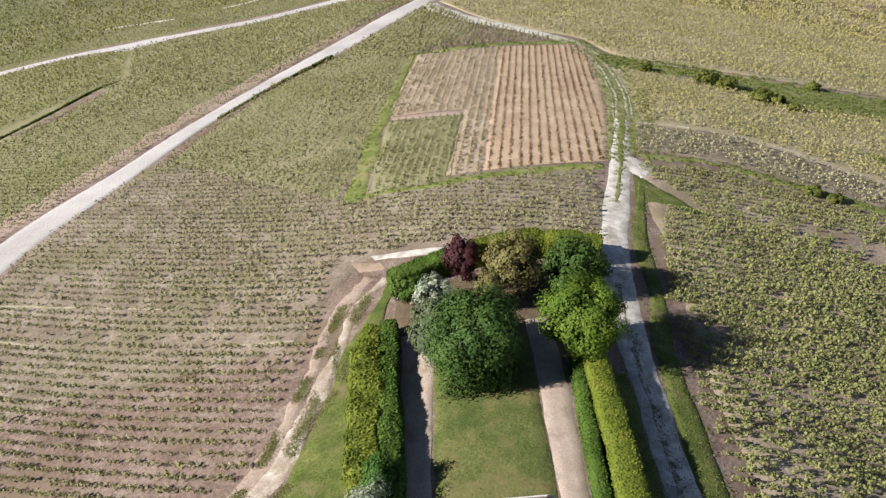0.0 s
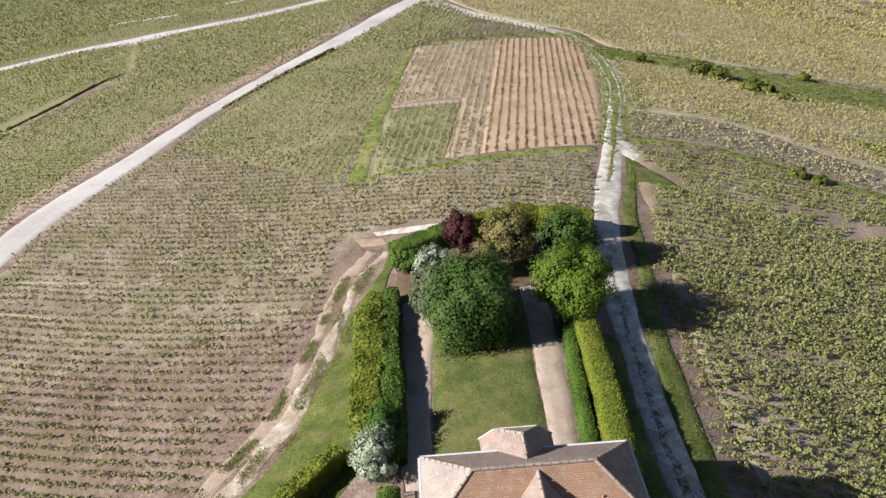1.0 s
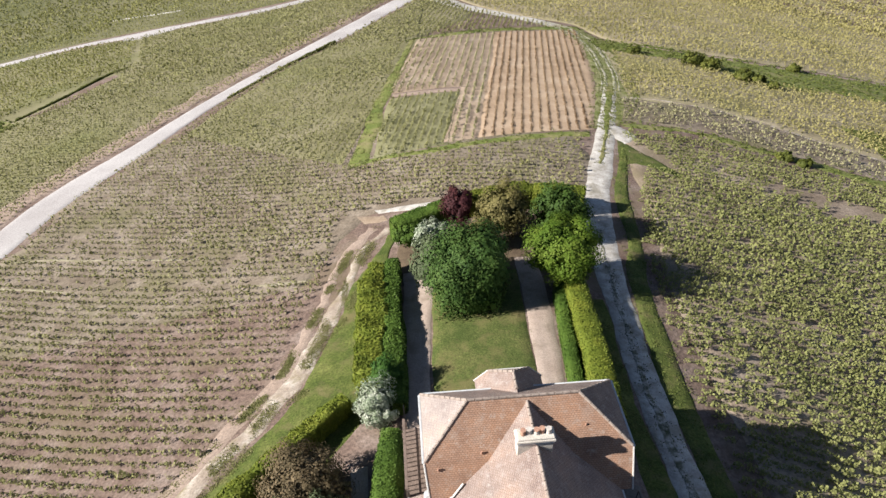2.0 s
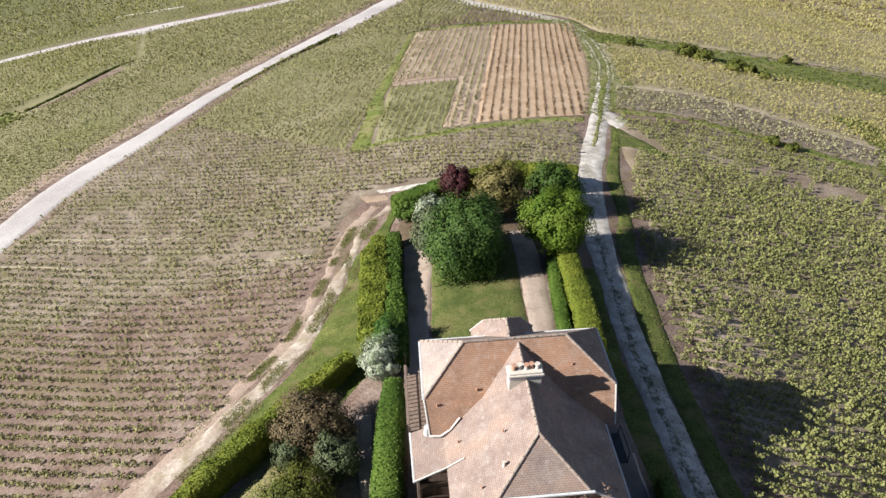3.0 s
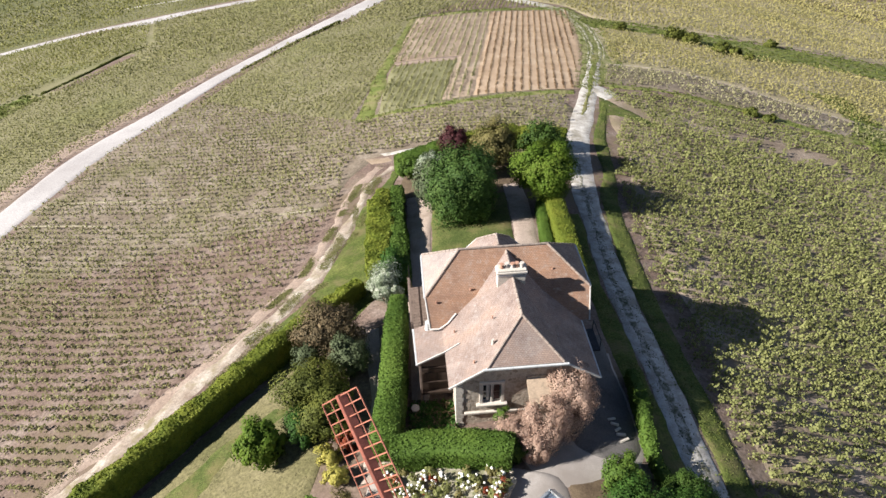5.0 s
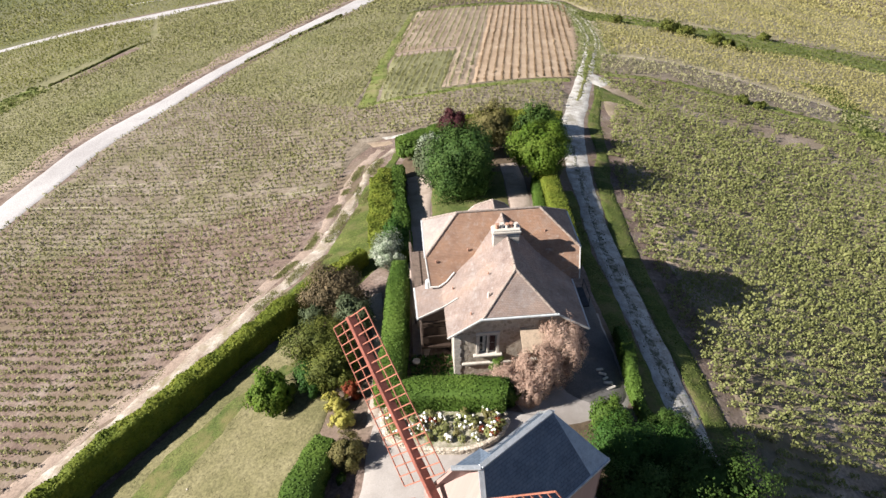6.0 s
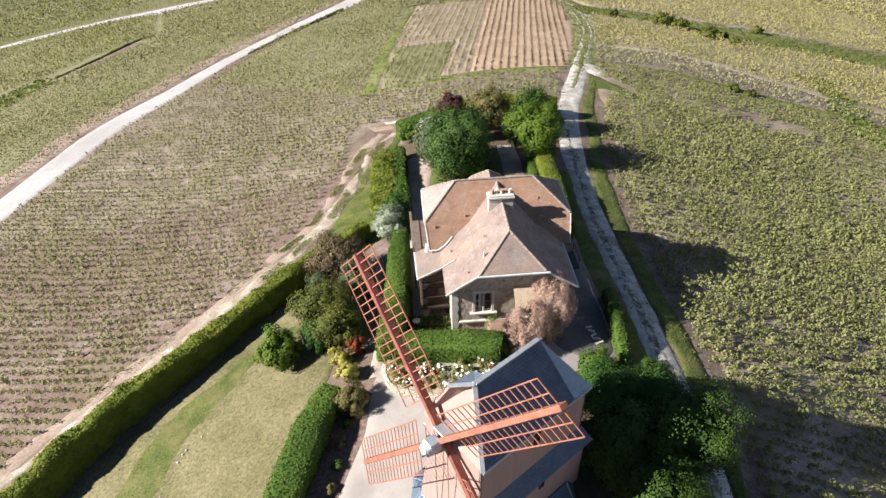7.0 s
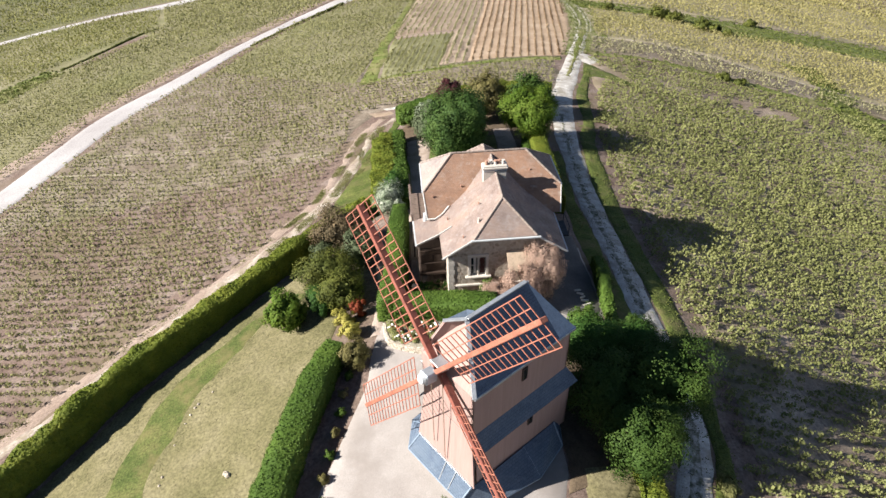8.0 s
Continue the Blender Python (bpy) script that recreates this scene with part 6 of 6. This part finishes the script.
hedge("hedge", "thick clipped hedge beside the house", [(-2.6, 16.6), (-2.9, 13.5), (-3.1, 9), (-3.5, 5), (-3.7, 2.4)], [1.3, 1.6, 1.7, 1.8, 1.9], [2.4, 2.3, 2.2, 2.2, 2.3], HEDGE, 0.13, 55, 5, 0.04)
hedge("hedge", "clipped green hedge in front of the house", [(-3.3, 1.9), (-1.0, 1.95), (1.5, 1.5), (3.8, 0.85)], [1.7, 1.9, 2.0, 1.8], 2.1, HEDGE, 0.13, 55, 6, 0.04, top_z=[1.75, 1.95, 2.2, 2.4])
hedge("hedge", "long clipped hedge round the sloping lawn", [(-6.0, 21.2), (-9.4, 17.7), (-12.3, 14.5), (-16.0, 10.6), (-19.7, 6.8), (-21.6, 5.0), (-25.1, 1.6), (-28.2, -2.6), (-32.2, -7.1), (-37.6, -13.1)], [1.4, 1.4, 1.3, 1.25, 1.25, 1.25, 1.3], [1.8, 2.1, 2.4, 2.6, 2.9, 3.1, 3.1, 3.1, 3.1], HEDGE_GOLD, 0.17, 50, 7, 0.10)
hedge("hedge", "thick clipped hedge between lawn and forecourt", [(-7.6, -0.4), (-8.7, -3.2), (-9.9, -7), (-10.9, -11), (-11.6, -15), (-12, -20)], [1.5, 2.0, 2.1, 2.1, 2.1, 2.1], [1.8, 2.0, 2.0, 2.0], HEDGE, 0.13, 52, 8, 0.05)
hedge("hedge", "clipped hedge closing the garden", [(-2.4, 45.0), (0, 45.9), (3.4, 47.0)], 1.7, 2.2, HEDGE, 0.16, 44, 9, 0.07)
hedge("hedge", "clipped hedge closing the garden", [(5.4, 47.4), (10, 48), (14, 47.8), (18, 46.4)], 1.9, 2.6, HEDGE_GOLD, 0.18, 40, 10, 0.09)
hedge("hedge", "narrow yellow-green hedge at the track", [(13.1, 7.5), (12.7, 4), (12.3, 1.2), (12.4, -1.2)], [0.7, 0.9, 0.7, 0.6], [1.0, 1.6, 1.0, 0.6], HEDGE, 0.15, 48, 11, 0.12)
hedge("hedge", "short clipped golden hedge by the dry lawn", [(10.5, -11.4), (10.6, -14), (10.2, -22)], 1.1, 1.2, HEDGE_GOLD, 0.14, 50, 12, 0.05)
hedge("hedge", "low dark bank of scrub along the road", [(-33.6, 107.4), (-28, 118), (-23, 126.4), (-15, 137.6)], [0.3, 0.35, 0.4, 0.6], [0.25, 0.3, 0.35, 0.6], YEW_LEAF, 0.25, 22, 13, 0.15)
hedge("hedge", "low dark hedge between far vineyards", [(-82, 120.5), (-76.6, 130.5), (-71, 145), (-67, 149)], [0.5, 0.5, 0.5, 0.3], [0.3, 0.35, 0.4, 0.25], YEW_LEAF, 0.28, 18, 14, 0.25)

# ---- trees and shrubs ----
tree("tree", "big round dense dark green tree on the back lawn", "tree", 4.2, 32.6, 8.0, 4.0, BIG_LEAF, 0.165, 200, 150, 0.02, 0.86, 11, droop=0.9, trunk=0.26, clump_size=0.26, core=0.5)
tree("tree", "grey-green bushy tree beside the big round one", "tree", 1.7, 34.6, 6.0, 2.4, GREY_LEAF, 0.22, 55, 110, 0.05, 1.0, 12, droop=0.4, clump_size=0.3, core=0.56)
tree("tree", "bright green maple at the garden corner", "tree", 12.2, 33.5, 7.2, 3.5, MAPLE_LEAF, 0.19, 75, 210, 0.10, 1.0, 13, trunk=0.2, clump_size=0.25, core=0.62)
tree("tree", "purple-leaved round tree at the end of the garden", "tree", 4.4, 44.8, 5.2, 1.9, PURPLE_LEAF, 0.22, 44, 90, 0.2, 1.0, 14, core=0.55)
tree("tree", "olive-brown feathery tree at the end of the garden", "tree", 9.0, 43.0, 5.6, 2.7, OLIVE_LEAF, 0.22, 60, 100, 0.1, 1.1, 15, core=0.55)
tree("tree", "dark green spreading tree behind the maple", "tree", 14.2, 41.8, 5.8, 2.7, GROVE_LEAF, 0.24, 70, 90, 0.06, 1.0, 16, core=0.55)
tree("shrub", "white-flowering shrub between the trees", "shrub", 1.6, 41.0, 4.2, 1.7, SILVER_LEAF, 0.18, 36, 90, 0.1, 1.0, 17)
tree("shrub", "white-flowering shrub between the trees", "shrub", 6.3, 40.4, 4.0, 1.5, OLIVE_LEAF, 0.18, 36, 90, 0.1, 1.0, 18)
tree("shrub", "green shrub at the end of the drive", "shrub", -0.8, 43.4, 2.6, 1.5, HEDGE, 0.18, 30, 80, 0.05, 1.2, 19)
tree("shrub", "silvery white-leaved shrub beside the drive", "shrub", -3.6, 19.8, 3.3, 1.75, SILVER_LEAF, 0.15, 46, 120, 0.05, 1.0, 20, core=0.55)
tree("shrub", "dark green shrub beside the drive", "shrub", -3.0, 22.4, 3.2, 1.4, HEDGE_DARK, 0.16, 36, 100, 0.05, 1.0, 21)
tree("tree", "bronze-brown feathery tree by the garden path", "tree", -7.8, 13.6, 5.0, 2.6, BRONZE_LEAF, 0.15, 70, 130, 0.06, 1.1, 22, core=0.5)
tree("tree", "grey-green conifer by the garden path", "conifer", -6.2, 11.0, 3.9, 1.4, GREY_LEAF, 0.13, 50, 110, 0.03, 1.0, 23, core=0.55)
tree("tree", "grey-green conifer by the garden path", "conifer", -9.4, 12.4, 2.9, 1.3, GREY_LEAF, 0.13, 40, 100, 0.03, 1.0, 24, core=0.55)
tree("shrub", "spreading dark yew beside the lawn", "shrub", -8.8, 8.6, 3.6, 2.4, YEW_LEAF, 0.14, 66, 150, 0.02, 1.0, 25)
tree("shrub", "spreading dark yew beside the lawn", "shrub", -7.6, 6.2, 3.0, 2.0, YEW_LEAF, 0.14, 56, 140, 0.02, 1.1, 26)
tree("shrub", "dark bushy yew beside the lawn", "shrub", -9.2, 5.9, 2.2, 1.4, HEDGE_DARK, 0.13, 40, 110, 0.02, 1.0, 27)
tree("shrub", "round bright green shrub on the lawn", "shrub", -11.8, 4.9, 3.1, 1.75, MAPLE_LEAF, 0.19, 50, 95, 0.02, 1.0, 28, clump_size=0.27, core=0.55)
tree("shrub", "yellow-leaved shrub at the lawn's edge", "shrub", -6.7, 1.5, 1.5, 0.8, YELLOW_LEAF, 0.11, 30, 80, 0.02, 1.1, 29)
tree("shrub", "yellow-leaved shrub at the lawn's edge", "shrub", -7.3, 3.2, 1.5, 0.8, YELLOW_LEAF, 0.11, 30, 80, 0.02, 1.0, 30)
tree("shrub", "red-leaved shrub at the lawn's edge", "shrub", -6.2, 4.0, 1.6, 0.62, RED_LEAF, 0.11, 30, 80, 0.02, 1.0, 31)
tree("shrub", "olive green clipped shrub at the gravel's edge", "shrub", -6.3, -1.3, 2.3, 1.2, OLIVE_LEAF, 0.11, 44, 120, 0.02, 0.9, 32)
tree("tree", "dusty pink feathery tamarisk before the house", "tree", 7.8, 4.2, 4.8, 2.1, TAMARISK_LEAF, 0.058, 130, 162, 0.06, 1.1, 33, droop=1.2, clump_size=0.20, core=0.0, trunk=0.12)
tree("tree", "dusty pink feathery tamarisk before the house", "tree", 6.1, 2.5, 3.9, 1.7, TAMARISK_LEAF, 0.060, 100, 150, 0.03, 1.1, 34, droop=1.4, clump_size=0.22, core=0.0, trunk=0.09)
tree("shrub", "dusty pink drooping tamarisk sprays before the house", "shrub", 4.5, 2.4, 2.8, 1.4, TAMARISK_LEAF, 0.058, 64, 137, 0.03, 1.1, 37, droop=1.4, clump_size=0.24, core=0.0, trunk=0.06)
tree("shrub", "dusty pink drooping tamarisk sprays before the house", "shrub", 5.1, 1.2, 2.5, 0.95, TAMARISK_LEAF, 0.060, 50, 137, 0.03, 1.0, 38, droop=1.5, clump_size=0.26, core=0.0, trunk=0.05)
tree("shrub", "clipped round green shrub at the hedge's end", "shrub", 4.0, 1.3, 1.7, 0.85, HEDGE, 0.11, 34, 100, 0.02, 1.0, 35)
tree("shrub", "light green shrub against the stone wall", "shrub", 3.7, 4.1, 1.9, 0.55, HEDGE, 0.11, 24, 80, 0.02, 1.0, 36)
for k, (x, y, h, r, m) in enumerate(((9.4, -4.6, 4.6, 2.5, HEDGE_DARK), (12.4, -4.8, 4.4, 2.3, HEDGE_DARK), (9.4, -7.8, 5.0, 2.6, GROVE_LEAF), (12.9, -7.6, 6.7, 2.8, GROVE_LEAF), (9.9, -11.5, 5.2, 2.3, GROVE_LEAF), (11.7, -10.4, 4.4, 1.6, GROVE_LEAF), (12.8, -2.7, 3.0, 1.5, GROVE_LEAF))):
    tree("tree", "dense dark green tree beside the mill", "tree", x, y, h, r, m, 0.115, 80, 190, 0.04, 1.0, 40 + k, core=0.55, group="trees beside the mill")
tree("shrub", "bright green shrub at the mill's white wall", "shrub", -1.0, -13.5, 1.3, 0.9, MAPLE_LEAF, 0.10, 26, 90, 0.02, 1.1, 51)
tree("shrub", "rough green tussock beside the track", "shrub", 15.4, -12.9, 0.9, 0.8, VERGE_BLADE, 0.09, 24, 90, 0.02, 1.0, 52)
tree("shrub", "green shrub below the yard", "shrub", 9.6, -0.9, 2.2, 1.2, HEDGE, 0.15, 34, 90, 0.02, 1.2, 50)
for k, (x, y, h, r) in enumerate(((47.5, 116, 2.6, 1.8), (57, 108.8, 4.6, 2.6), (60, 107, 3.6, 2.2), (64, 101, 3.6, 2.4), (66.4, 100, 2.6, 1.8), (68.4, 97.8, 2.0, 1.4), (82, 114, 2.6, 1.9), (51.4, 63.8, 2.0, 1.5), (53.4, 62.6, 1.4, 1.2), (58.5, 111, 2.4, 2.0))):
    tree("bush", "dark green bush on the grass bank", "bush", x, y, h * 0.62, r * 0.74, YEW_LEAF, 0.24, 26, 60, 0.02, 1.2, 60 + k, group="bushes on the banks")
for k in range(9):
    w = np.random.default_rng(400 + k)
    tree("bush", "low shrub under the inner hedge", "bush", -6.6 - 0.28 * k + w.normal(0, 0.15), -2.6 - 1.5 * k, 0.7, 0.4, OLIVE_LEAF if k % 2 else HEDGE, 0.09, 14, 40, 0.02, 1.0, 80 + k, group="low shrubs in the border")

# ---- small things ----
r = np.random.default_rng(8)
post = tagged(part("vine_stake", rod((0, 0, -0.2), (0.12, 0, 0.75), 0.022, 0.022, 6), RAIL_WOOD), "weathered leaning end stake of a vine row", "stake", "end stakes")
EDGE = even([(18.2, -12), (18.9, -2), (19.7, 6), (20.3, 13), (21, 22), (22.4, 32), (24.3, 43)], 11)
for k, (x, y) in enumerate(EDGE):
    m = Matrix.Translation((x, y, ground(x, y))) @ Matrix.Rotation(r.normal(0, 0.3), 4, "Z") @ Matrix.Rotation(r.normal(0, 0.15), 4, "Y")
    if k == 0:
        post.matrix_basis = m
    else:
        copy_thing(post, m)
for k in range(5):
    bm = box((0.55 + r.uniform(-0.12, 0.12), 0.20 + r.uniform(-0.04, 0.05), 0.13), Matrix(), 0.05)
    st = tagged(part("stone_step", bm, DRESSED), "worn pale stone step beside the yard", "step", "stone steps")
    st.location = (10.65 + 0.08 * k, 3.75 - 0.42 * k, ground(10.65 + 0.08 * k, 3.75 - 0.42 * k) + 0.14)
    st.rotation_euler = (r.normal(0, 0.05), r.normal(0, 0.05), r.normal(0.1, 0.25))
STONES = [(-17.0, -0.5), (-17.9, -1.35), (-18.1, -1.6), (-18.3, -2.2), (-18.5, -2.9), (-18.85, -4.6), (-19.05, -7.0), (-19.1, -7.6), (-14.5, -8.0), (-14.3, -8.2)]
for k, (x, y) in enumerate(STONES):
    s = r.uniform(0.06, 0.12) + 0.08 * (k > 7)
    bm = bmesh.new()
    bmesh.ops.create_icosphere(bm, subdivisions=2, radius=s)
    for v in bm.verts:
        v.co += Vector(r.normal(0, s * 0.12, 3))
        v.co.z *= 0.6
    st = tagged(part("field_stone", bm, DRY_STONE), "pale field stone lying on the lawn", "stone", "stones on the lawn")
    st.location = (x, y, ground(x, y) + 0.06 + s * 0.3)
pot = tagged(part("garden_pot", rod((0, 0, 0), (0, 0, 0.5), 0.2, 0.28, 14), POT_WHITE), "white garden pot beside the porch", "pot")
pot.location = (-1.75, 6.4, ground(-1.75, 6.4))
